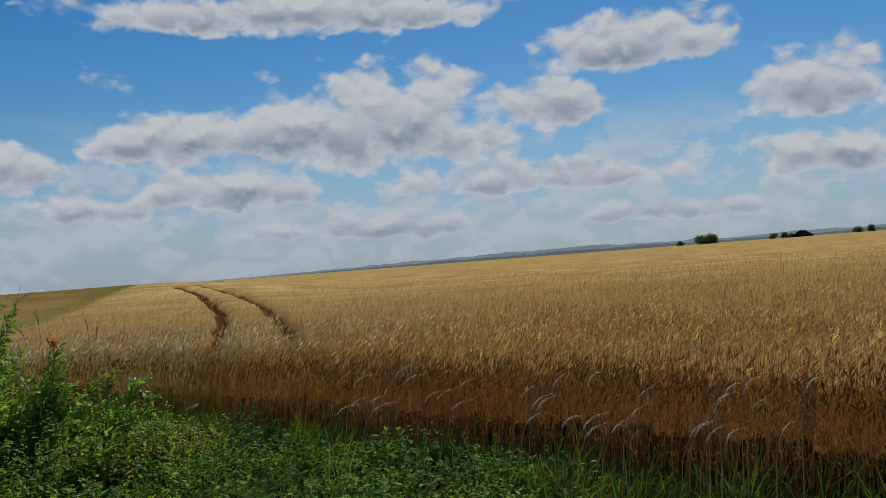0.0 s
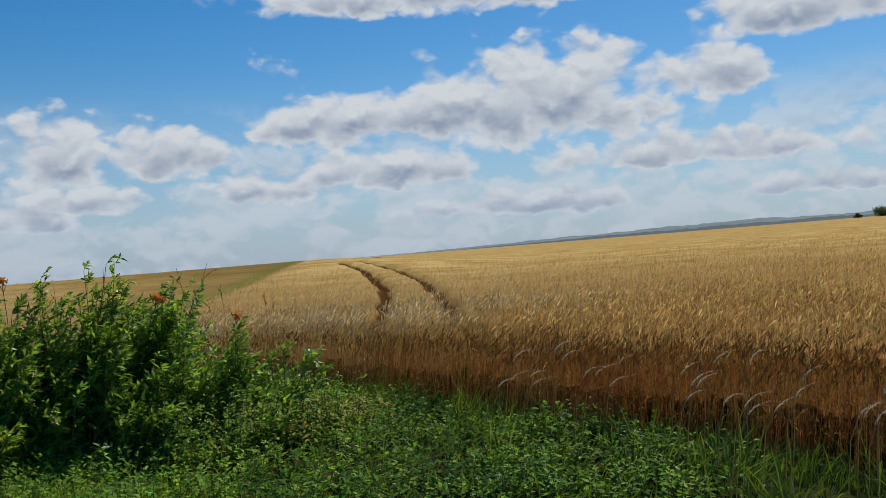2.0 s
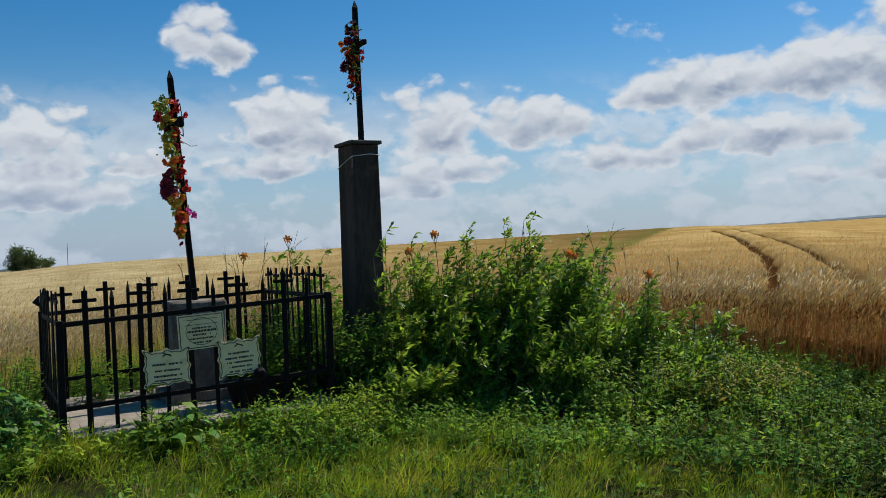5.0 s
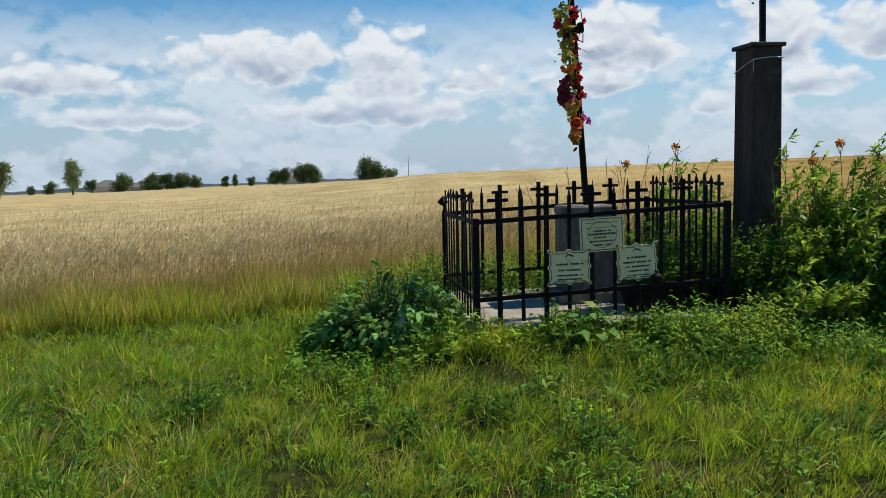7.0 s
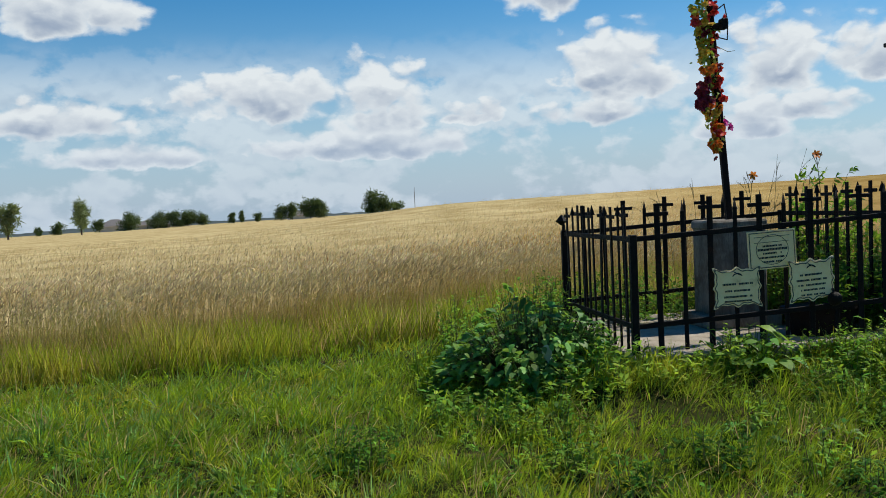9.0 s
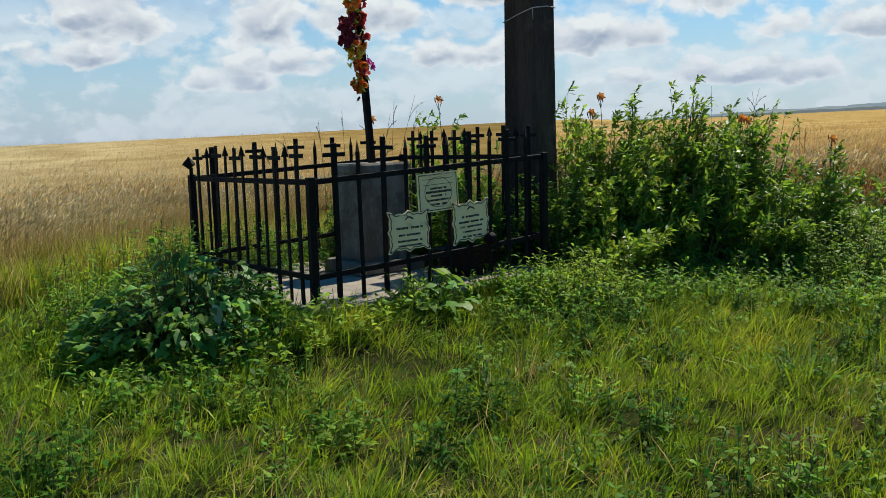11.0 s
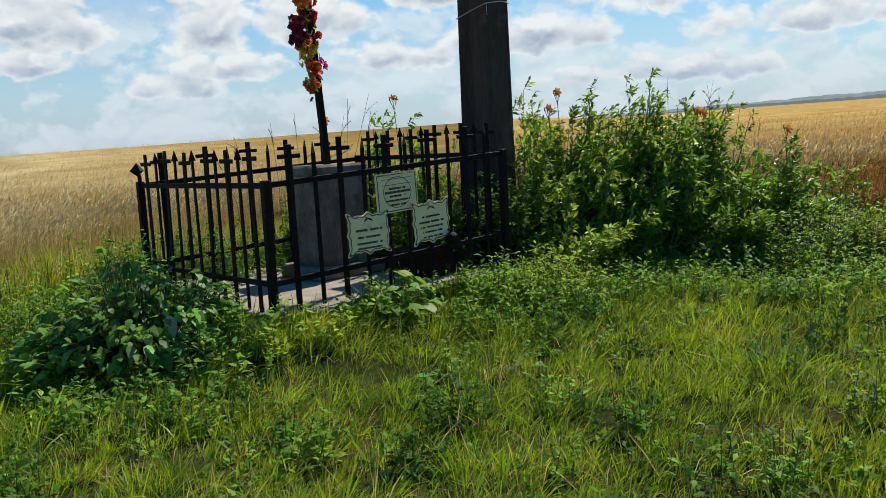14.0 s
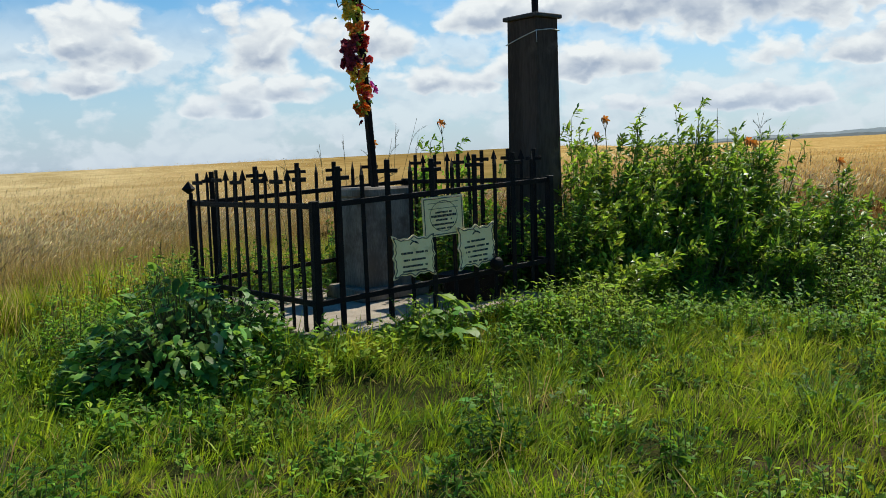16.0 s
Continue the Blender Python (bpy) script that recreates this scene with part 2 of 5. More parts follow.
WEED = surface("weed leaf", (0.024, 0.078, 0.010), (0.085, 0.19, 0.020), 1.1, 0.75, 0.0, 7, (0.15, 0.26, 0.025), island=1.3, glow=0.38, spec=0.08)
BUSH = surface("bush leaf", (0.060, 0.145, 0.018), (0.18, 0.32, 0.038), 2.4, 0.42, 0.0, 16, (0.25, 0.36, 0.04), island=1.2, glow=0.55, spec=0.45)
BUSH_LIGHT = surface("young bush leaf", (0.15, 0.28, 0.03), (0.33, 0.48, 0.055), 2.4, 0.5, 0.0, 16, (0.38, 0.47, 0.05), island=1.1, glow=0.62, spec=0.3)
FORB = surface("bright weed leaf", (0.085, 0.20, 0.026), (0.25, 0.43, 0.045), 1.4, 0.6, 0.0, 9, (0.36, 0.47, 0.05), island=1.3, glow=0.50, spec=0.14)
YELLOW = surface("yellowing leaf", (0.42, 0.34, 0.04), (0.30, 0.30, 0.04), 4.0, 0.6, 0.0, 20, island=0.4, glow=0.4)
DOCK = surface("burdock leaf", (0.065, 0.18, 0.032), (0.19, 0.37, 0.065), 3.0, 0.5, 0.2, 25, (0.24, 0.40, 0.085), island=1.1, glow=0.45, spec=0.25)
PALE = surface("pale leaf underside", (0.45, 0.55, 0.36), (0.55, 0.62, 0.45), 8.0, 0.6, 0.0, 40, glow=0.3)
STEM = surface("green brown stem", (0.09, 0.10, 0.03), (0.14, 0.12, 0.05), 4.0, 0.8, 0.0, 30, island=0.3)
PLUME = surface("pale grass plume", (0.74, 0.62, 0.42), (0.82, 0.73, 0.56), 6.0, 0.8, 0.0, 60, island=0.3, glow=0.6)
IRON = surface("black painted iron", (0.0065, 0.0052, 0.005), (0.013, 0.0095, 0.008), 8.0, 0.65, 0.5, 90, (0.035, 0.013, 0.007), spots=0.57, spec=0.14)
WOOD = surface("dark weathered pillar boards", (0.050, 0.035, 0.026), (0.095, 0.068, 0.052), 5.0, 0.85, 0.6, 40, (0.14, 0.105, 0.08), spots=0.55, spec=0.1, grain=(1.0, 1.0, 0.16))
CAPM = surface("dark pillar cap", (0.05, 0.043, 0.038), (0.09, 0.075, 0.065), 6.0, 0.8, 0.5, 50)
CONCRETE = surface("grey weathered concrete", (0.13, 0.108, 0.085), (0.28, 0.24, 0.195), 5.0, 0.9, 0.5, 60, (0.11, 0.08, 0.055), spots=0.52, grain=(1.0, 1.0, 0.30), spec=0.1)
SLAB = surface("pale concrete slab", (0.27, 0.225, 0.17), (0.40, 0.34, 0.27), 4.0, 0.9, 0.4, 70, (0.17, 0.14, 0.10), spots=0.56, spec=0.1)
PLATE = surface("cream enamel plaque", (0.95, 0.70, 0.36), (0.97, 0.78, 0.45), 8.0, 0.7, 0.1, 60, (0.60, 0.45, 0.22), spots=0.56, spec=0.03)
INK = surface("black lettering", (0.03, 0.03, 0.03), (0.06, 0.055, 0.05), 20.0, 0.6, 0.0, 90)
FRETS = surface("plaque relief lines", (0.10, 0.09, 0.065), (0.16, 0.14, 0.10), 20.0, 0.6, 0.0, 90)
WIRE = surface("pale wire", (0.5, 0.5, 0.48), (0.6, 0.6, 0.58), 9.0, 0.5, 0.0, 90)
PETALS = [surface(nm, c, tuple(min(1, v * 1.35) for v in c), 9.0, 0.6, 0.0, 60, island=0.5, glow=0.3) for nm, c in (
    ("red petal", (0.60, 0.06, 0.04)), ("orange petal", (0.70, 0.22, 0.03)), ("yellow petal", (0.70, 0.47, 0.06)),
    ("dark red petal", (0.24, 0.025, 0.04)), ("magenta petal", (0.66, 0.07, 0.36)))]
LILY = surface("orange lily petal", (0.75, 0.20, 0.03), (0.85, 0.30, 0.05), 20.0, 0.5, 0.0, 60, glow=0.4)
VINE = surface("dark garland leaf", (0.03, 0.06, 0.015), (0.09, 0.12, 0.03), 9.0, 0.6, 0.0, 60, island=0.6, glow=0.2)
FAKELEAF = surface("garland leaf", (0.24, 0.34, 0.05), (0.46, 0.46, 0.08), 9.0, 0.6, 0.0, 60, island=0.5, glow=0.3)
TREE = surface("far tree leaf", (0.04, 0.07, 0.025), (0.07, 0.10, 0.035), 0.5, 0.8, 0.0, 3, island=0.5, glow=0.2)
TREE_LIGHT = surface("poplar leaf", (0.13, 0.17, 0.07), (0.20, 0.23, 0.10), 0.5, 0.8, 0.0, 3, island=0.5, glow=0.2)
BARK = surface("bark", (0.07, 0.055, 0.04), (0.11, 0.09, 0.07), 3.0, 0.9, 0.4, 20)
# blue haze of distance put straight into the hills' colour
HILL = surface("haze-tinted blue green hill", (0.10, 0.14, 0.16), (0.15, 0.18, 0.18), 0.004, 0.95, 0.0, 0.03, (0.34, 0.31, 0.24), spots=0.52)
WOODS = surface("far woods", (0.035, 0.05, 0.05), (0.05, 0.065, 0.06), 0.01, 0.95, 0.0, 0.05)
ROOF = surface("far grey roof", (0.13, 0.12, 0.12), (0.18, 0.16, 0.15), 0.4, 0.8, 0.0, 4)
WALLM = surface("far pale wall", (0.5, 0.47, 0.42), (0.6, 0.56, 0.5), 0.4, 0.8, 0.0, 4)
BARNM = surface("dark barn", (0.008, 0.010, 0.009), (0.014, 0.015, 0.014), 0.4, 0.9, 0.0, 4, spec=0.0)


# ---------------- mesh helpers ----------------
def link_mesh(name, me, material, parent=None, label="", at=None):
    ob = new(name, me)
    for m in material if isinstance(material, (list, tuple)) else (material,):
        if m is not None and m.name not in me.materials:
            me.materials.append(m)
    if parent is not None:
        ob.parent = parent
    if at is not None:
        ob.matrix_basis = at
    if label:
        tagged(ob, label)
    return ob


def part(name, bm, material, parent, label="", at=None, smooth=False):
    me = bpy.data.meshes.new(name)
    bm.to_mesh(me)
    bm.free()
    if smooth:
        me.shade_smooth()
    return link_mesh(name, me, material, parent, label, at)


def mesh_of(name, verts, faces, mats=None):
    """A mesh from arrays: verts (n,3), faces (m,3 or 4)."""
    me = bpy.data.meshes.new(name)
    verts, faces = np.asarray(verts, np.float32), np.asarray(faces, np.int32)
    me.vertices.add(len(verts))
    me.vertices.foreach_set("co", verts.ravel())
    me.loops.add(faces.size)
    me.loops.foreach_set("vertex_index", faces.ravel())
    me.polygons.add(len(faces))
    me.polygons.foreach_set("loop_start", np.arange(len(faces), dtype=np.int32) * faces.shape[1])
    if mats is not None:
        me.polygons.foreach_set("material_index", np.asarray(mats, np.int32))
    me.update(calc_edges=True)
    return me


def box(bm, size, at=(0, 0, 0), bevel=0.0, turn=None):
    m = Matrix.Translation(at) @ (turn.to_4x4() if turn else Matrix()) @ Matrix.Diagonal((*size, 1))
    r = bmesh.ops.create_cube(bm, size=1, matrix=m)
    if bevel:
        edges = list({e for v in r["verts"] for e in v.link_edges})
        bmesh.ops.bevel(bm, geom=edges, offset=bevel, segments=1, affect="EDGES")


def rod(bm, a, b, r, r2=None, sides=6):
    a, b = Vector(a), Vector(b)
    m = Matrix.Translation((a + b) / 2) @ (b - a).to_track_quat("Z", "Y").to_matrix().to_4x4()
    bmesh.ops.create_cone(bm, cap_ends=True, segments=sides, radius1=r, radius2=r if r2 is None else r2, depth=(b - a).length, matrix=m)


def unit(v):
    return v / np.maximum(np.linalg.norm(v, axis=-1, keepdims=True), 1e-9)


def blades(root, way, length, width, droop, side=None, steps=3, belly=0.5):
    """Leaf blades: each a strip of quads from root along way, bending down by droop; belly: where it is widest, past 0.75 an even stem. Returns verts, quads."""
    n = len(root)
    way = unit(np.asarray(way, float))
    if side is None:
        a = np.random.uniform(0, 2 * np.pi, n)
        side = np.stack([np.cos(a), np.sin(a), np.zeros(n)], 1)
    side = unit(side - way * np.sum(side * way, 1, keepdims=True))
    length, width, droop = (np.broadcast_to(np.asarray(v, float), (n,)) for v in (length, width, droop))
    rows = []
    for i in range(steps + 1):
        s = i / steps
        c = root + way * (length * s)[:, None]
        c = c + np.array([0, 0, -1.0]) * (droop * length * s * s)[:, None]
        prof = 0.85 - 0.25 * s if belly > 0.75 else max(0.06, min((s + 0.12) / belly, 1.0) if s < belly else 1 - ((s - belly) / (1 - belly)) ** 1.6)
        rows += [c - side * (width * 0.5 * prof)[:, None], c + side * (width * 0.5 * prof)[:, None]]
    v = np.stack(rows, 1).reshape(-1, 3)
    q = np.array([[2 * i, 2 * i + 1, 2 * i + 3, 2 * i + 2] for i in range(steps)])
    f = (np.arange(n)[:, None, None] * (2 * steps + 2) + q[None]).reshape(-1, 4)
    return v, f


def merged(sets):
    vs, fs, ms, off = [], [], [], 0
    for v, f, m in sets:
        vs.append(v), fs.append(f + off), ms.append(np.full(len(f), m))
        off += len(v)
    return np.concatenate(vs), np.concatenate(fs), np.concatenate(ms)


def directions(n, up=0.5, spread=1.0):
    a = np.random.uniform(0, 2 * np.pi, n)
    h = np.random.uniform(0.2, 1, n) * spread
    return unit(np.stack([np.cos(a) * h, np.sin(a) * h, np.full(n, up)], 1))


# ---------------- the land ----------------
EDGE = [(-60, -2.5), (-12, 3.1), (-6.6, 4.0), (-3.8, 4.4), (-1.4, 5.5), (0.4, 6.6), (3.5, 7.2), (6.5, 5.4), (8.8, 2.4), (9.0, 0.2), (7.9, -4.2), (7.2, -7.2), (6.4, -11), (4, -60)]
SLABX, SLABY = (-0.07, 2.80), (-0.13, 2.48)


def smooth01(v):
    v = np.clip(v, 0, 1)
    return v * v * (3 - 2 * v)


def lumps(x, y, s, seed=0.0):
    """Cheap smooth unevenness from crossed waves."""
    return (np.sin(x * s + seed) * np.cos(y * s * 1.13 + 1.7 * seed) + 0.6 * np.sin(x * s * 2.3 + y * s * 1.1 + 2 + seed) + 0.4 * np.cos(y * s * 3.1 - x * s * 1.9 + seed)) / 2


def land(x, y):
    x, y = np.asarray(x, float), np.asarray(y, float)
    z = -0.33 + 0.0205 * x - 0.0105 * (y + 2.0)
    near = np.exp(-((x / 14) ** 2 + ((y + 2) / 12) ** 2))
    z = z + near * 0.05 * lumps(x, y, 1.1, 0.3)
    # the field swells to a low crest to the north
    away_, turn_ = np.hypot(x + 1, y + 8.5), np.degrees(np.arctan2(y + 8.5, x + 1))
    z = z + 1.30 * np.exp(-(((away_ - 75) / 28) ** 2)) * smooth01((turn_ - 33) / 14) * smooth01((100 - turn_) / 18)
    # low mound under the plot
    dx = np.maximum(np.maximum(SLABX[0] - x, x - SLABX[1]), 0)
    dy = np.maximum(np.maximum(SLABY[0] - y, y - SLABY[1]), 0)
    m = smooth01(1 - np.hypot(dx, dy) / 1.1)
    z = z * (1 - m) + m * (-0.10)
    return z


def inside(x, y):
    """Distance into the crop from its edge, negative on the verge."""
    x, y = np.asarray(x, float), np.asarray(y, float)
    best = np.full(x.shape, 1e9)
    sign = np.zeros(x.shape)
    for (ax, ay), (bx, by) in zip(EDGE, EDGE[1:]):
        ux, uy = bx - ax, by - ay
        s = np.clip(((x - ax) * ux + (y - ay) * uy) / (ux * ux + uy * uy), 0, 1)
        d = np.hypot(x - ax - s * ux, y - ay - s * uy)
        c = ux * (y - ay) - uy * (x - ax)
        sign = np.where(d < best - 1e-9, np.where(c > 0, 1.0, -1.0), sign)
        best = np.minimum(best, d)
    return best * sign


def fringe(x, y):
    """How far in the edge is painted browner, its shaded front in the colour."""
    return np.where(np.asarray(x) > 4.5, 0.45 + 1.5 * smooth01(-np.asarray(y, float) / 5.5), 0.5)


# two wheel tracks, each bending gently from knot to knot
TRACKS = [[(9.4, 0.2), (11.8, 2.3), (16.2, 6.2), (24.7, 14.1), (31.4, 21.2), (37.6, 28.0), (44.0, 36.5)],
          [(11.3, -0.4), (14.2, 2.3), (20.2, 7.6), (29.8, 16.6), (37.4, 24.9), (43.0, 32.2), (47.0, 38.0)]]
ALONG = (math.cos(radians(44.0)), math.sin(radians(44.0)))


def track(x, y):
    """1 in the wheel tracks, 0 beside them."""
    x, y = np.asarray(x, float), np.asarray(y, float)
    u, w = x * ALONG[0] + y * ALONG[1], y * ALONG[0] - x * ALONG[1]
    out = np.zeros(x.shape)
    for knots in TRACKS:
        ku = [p * ALONG[0] + q * ALONG[1] for p, q in knots]
        kw = [q * ALONG[0] - p * ALONG[1] for p, q in knots]
        off = w - np.interp(u, ku, kw) + 0.06 * np.sin(u * 0.9) + 0.05 * np.sin(u * 2.7 + 1)
        half = 0.13 + 0.04 * np.sin(u * 1.7) + 0.0035 * u
        out = np.maximum(out, np.exp(-((off / half) ** 2)) * (u < ku[-1]))
    return out * smooth01((inside(x, y) - 0.5) / 1.5)


def strip(x, y):
    """Distance into the darker neighbouring crop, beyond its border with the wheat."""
    px, py, b = 30.0, 28.0, 42.6
    c, s = math.cos(radians(b)), math.sin(radians(b))
    return -(x - px) * s + (y - py) * c


def fan(r0, r1, nr, a0, a1, na, cx=-1.0, cy=-8.5):
    r = r0 * (r1 / r0) ** np.linspace(0, 1, nr)
    a = np.radians(np.linspace(a0, a1, na))
    rr, aa = np.meshgrid(r, a, indexing="ij")
    x, y = cx + rr * np.cos(aa), cy + rr * np.sin(aa)
    i, j = np.meshgrid(np.arange(nr - 1), np.arange(na - 1), indexing="ij")
    q = np.stack([i * na + j, (i + 1) * na + j, (i + 1) * na + j + 1, i * na + j + 1], -1).reshape(-1, 4)
    return x.ravel(), y.ravel(), q


gx, gy, gq = fan(0.4, 4200, 110, 0, 360, 145)
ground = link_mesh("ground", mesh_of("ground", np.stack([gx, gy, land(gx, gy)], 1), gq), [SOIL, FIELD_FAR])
gr = np.hypot(gx + 1, gy + 8.5)[gq[:, 0]]
ground.data.polygons.foreach_set("material_index", (gr > 60).astype(np.int32))
ground.data.shade_smooth()
tagged(ground, "green verge soil running out into ripe farmland", "ground", kind="structure")

# the crop's top as one rough sheet
cx_, cy_, cq = fan(6.0, 700, 190, -32, 150, 560)
sd = inside(cx_, cy_)
rad = np.hypot(cx_ + 1, cy_ + 8.5)
fr = fringe(cx_, cy_)
rise = np.where(cx_ > 4.5, 0.30 + 0.32 * smooth01((sd - 0.35) / 1.0), 0.06 + 0.55 * smooth01((sd - 0.35) / 1.5)) + 0.06 * smooth01((rad - 16) / 40) + 0.06 * lumps(cx_, cy_, 1.3) * np.exp(-rad / 60) + 0.05 * lumps(cx_, cy_, 4.7, 1.0) * np.exp(-rad / 30) + 0.04 * np.random.uniform(-1, 1, len(sd)) * np.exp(-rad / 45)
tr_ = track(cx_, cy_)
rise = rise - (rise - 0.22) * np.minimum(tr_ * 1.4, 1) * np.exp(-rad / 200) + 0.10 * (1 - np.exp(-rad / 30))
st = strip(cx_, cy_)
rise = rise - 0.08 * np.exp(-((st) / 0.6) ** 2) * np.exp(-rad / 80)
keep = (sd > 0.35)[cq].all(1)
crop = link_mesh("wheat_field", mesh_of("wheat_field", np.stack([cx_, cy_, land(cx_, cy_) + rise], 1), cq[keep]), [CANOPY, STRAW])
# edge faces take the darker straw, shade painted along the near side
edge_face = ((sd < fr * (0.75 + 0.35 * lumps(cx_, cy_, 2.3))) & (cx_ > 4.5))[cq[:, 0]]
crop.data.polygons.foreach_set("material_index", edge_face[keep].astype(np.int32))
crop.data.shade_smooth()
crop.data.attributes.new("trodden_shade", "FLOAT", "POINT").data.foreach_set("value", tr_.astype(np.float32))
tagged(crop, "ripe golden wheat field with two wheel tracks", "wheat field", kind="stuff")


def scatter(n, x0, x1, y0, y1):
    return np.random.uniform(x0, x1, n), np.random.uniform(y0, y1, n)


# ---------------- wheat stalks ----------------
def wheat(x, y, h, detail, ear=1, stem=0):
    """Stalks with a nodding ear and a few awns; detail 0 leaves out the lower stem."""
    n = len(x)
    z = land(x, y)
    wind = np.random.normal(-25, 55, n)
    lean = np.random.uniform(0.05, 0.32, n)
    way = unit(np.stack([np.cos(np.radians(wind)) * lean, np.sin(np.radians(wind)) * lean, np.ones(n)], 1))
    root = np.stack([x, y, z if detail else z + h * 0.5], 1)
    ln = h if detail else h * 0.5
    sets = []
    v, f = blades(root, way, ln, 0.0052 if detail else 0.006, 0.02, steps=1, belly=0.9)
    sets.append((v, f, stem))
    top = root + way * ln[:, None] - np.array([0, 0, 1.0]) * (0.02 * ln)[:, None]
    ew_ = unit(way * 0.75 + np.stack([np.cos(np.radians(wind)), np.sin(np.radians(wind)), np.full(n, -0.15)], 1) * np.random.uniform(0.0, 0.75, n)[:, None] ** 1.0)
    el_ = np.random.uniform(0.07, 0.12, n) * (1.0 if detail else 1.15)
    ear_w = np.random.uniform(0.011, 0.016, n) * (1.1 if detail else 1.4)
    for k_ in range(2 if detail else 1):
        a = np.random.uniform(0, np.pi, n)
        side = np.stack([np.cos(a + k_ * 1.57), np.sin(a + k_ * 1.57), np.zeros(n)], 1)
        v, f = blades(top, ew_, el_, ear_w, 0.15, side=side, steps=2, belly=0.45)
        sets.append((v, f, ear))
    if detail:
        for k_ in range(1):
            aw_ = unit(ew_ + np.random.normal(0, 0.22, (n, 3)))
            v, f = blades(top + ew_ * (el_ * 0.5)[:, None], aw_, el_ * 1.3, 0.0035, 0.1, steps=1, belly=0.3)
            sets.append((v, f, ear))
        a = np.random.uniform(0, 6.28, n)
        lw = unit(np.stack([np.cos(a), np.sin(a), np.random.uniform(-0.2, 0.9, n)], 1))
        v, f = blades(root + way * (ln * np.random.uniform(0.3, 0.75, n))[:, None], lw, np.random.uniform(0.10, 0.20, n), 0.007, 0.5, steps=2)
        sets.append((v, f, stem))
    return sets


def band(n, lo, hi, boxes):
    x, y = scatter(n, *boxes)
    d = inside(x, y)
    ok = (d > lo) & (d < hi) & (np.random.uniform(0, 1, n) > track(x, y) * 1.7) & ~((strip(x, y) > 0) & (x > 6))
    return x[ok], y[ok]


def sown(n, lo, hi, area, hmin, hmax, detail):
    """Stalks by the edge: lower, and browner with painted shade in the fringe."""
    x, y = band(n, lo, hi, area)
    d, w = inside(x, y), fringe(x, y)
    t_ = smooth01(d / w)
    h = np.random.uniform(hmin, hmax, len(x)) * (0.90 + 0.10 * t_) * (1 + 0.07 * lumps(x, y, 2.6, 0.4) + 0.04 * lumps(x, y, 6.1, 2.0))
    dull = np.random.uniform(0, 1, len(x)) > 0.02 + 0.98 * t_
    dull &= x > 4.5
    # sunlit tone painted on western ears and some beyond the shrubs
    pale = ~dull & (x + 0.6 * y < 8.0 + np.random.normal(0, 2.0, len(x))) & ((y > 1.5) | (x < 4.5))
    pale |= ~dull & (np.random.uniform(0, 1, len(x)) < 0.65 * smooth01((y + 3.0) / 5.0))
    gold = ~dull & ~pale
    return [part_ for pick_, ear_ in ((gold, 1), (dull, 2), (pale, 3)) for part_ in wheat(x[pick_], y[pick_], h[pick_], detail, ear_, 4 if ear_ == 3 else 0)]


sets = sown(150000, -0.12, 1.3, (-13, 11.5, -12, 9), 0.74, 0.98, 1)
sets += sown(110000, -0.12, 0.7, (-13, 11.5, -12, 9), 0.62, 0.96, 1)
sets += sown(165000, 1.3, 7.0, (-18, 18, -14, 16), 0.74, 0.95, 0)
aa_ = np.radians(np.random.uniform(-30, 140, 72000))
rr_ = 14 * (70 / 14) ** np.random.uniform(0, 1, 72000)
x, y = -1 + rr_ * np.cos(aa_), -8.5 + rr_ * np.sin(aa_)
ok = (inside(x, y) > 7.0) & (np.random.uniform(0, 1, len(x)) > track(x, y) * 1.7) & ~((strip(x, y) > 0) & (np.degrees(aa_) < 62))
west = ok & (np.degrees(aa_) > 60 + np.random.normal(0, 6, len(x)))
west |= ok & (np.random.uniform(0, 1, len(x)) < 0.6 * smooth01((np.degrees(aa_) - 18) / 22))
ok &= ~west
sets += wheat(x[ok], y[ok], np.random.uniform(0.80, 0.95, ok.sum()), 0)
sets += wheat(x[west], y[west], np.random.uniform(0.80, 0.95, west.sum()), 0, 3, 4)
v, f, m_ = merged(sets)
stalks = link_mesh("wheat_stalks", mesh_of("wheat_stalks", v, f, m_), [STALK, EAR, EAR_SHADED, EAR_SUNLIT, STALK_PALE], crop)
tagged(stalks, "dry straw stalks with nodding ears", kind="stuff")


# ---------------- verge plants ----------------
def in_plot(x, y, grow=0.0):
    return (x > SLABX[0] - grow) & (x < SLABX[1] + grow) & (y > SLABY[0] - grow) & (y < SLABY[1] + grow)


def grass(x, y, hmin, hmax, width, steps=2, gust=0.35, fall=0.55):
    n = len(x)
    h = np.random.uniform(hmin, hmax, n) * (0.75 + 0.35 * lumps(x, y, 1.9, 0.7))
    a = np.random.uniform(0, 2 * np.pi, n)
    way = np.stack([np.cos(a) * 0.45 + gust, np.sin(a) * 0.45 - gust * 0.4, np.random.uniform(0.55, 1.2, n) + (0.6 if fall < 0.4 else 0.0)], 1)
    root = np.stack([x, y, land(x, y) - 0.01], 1)
    return blades(root, way, h, width * np.random.uniform(0.7, 1.3, n), np.random.uniform(0.1, fall, n), steps=steps, belly=0.3)


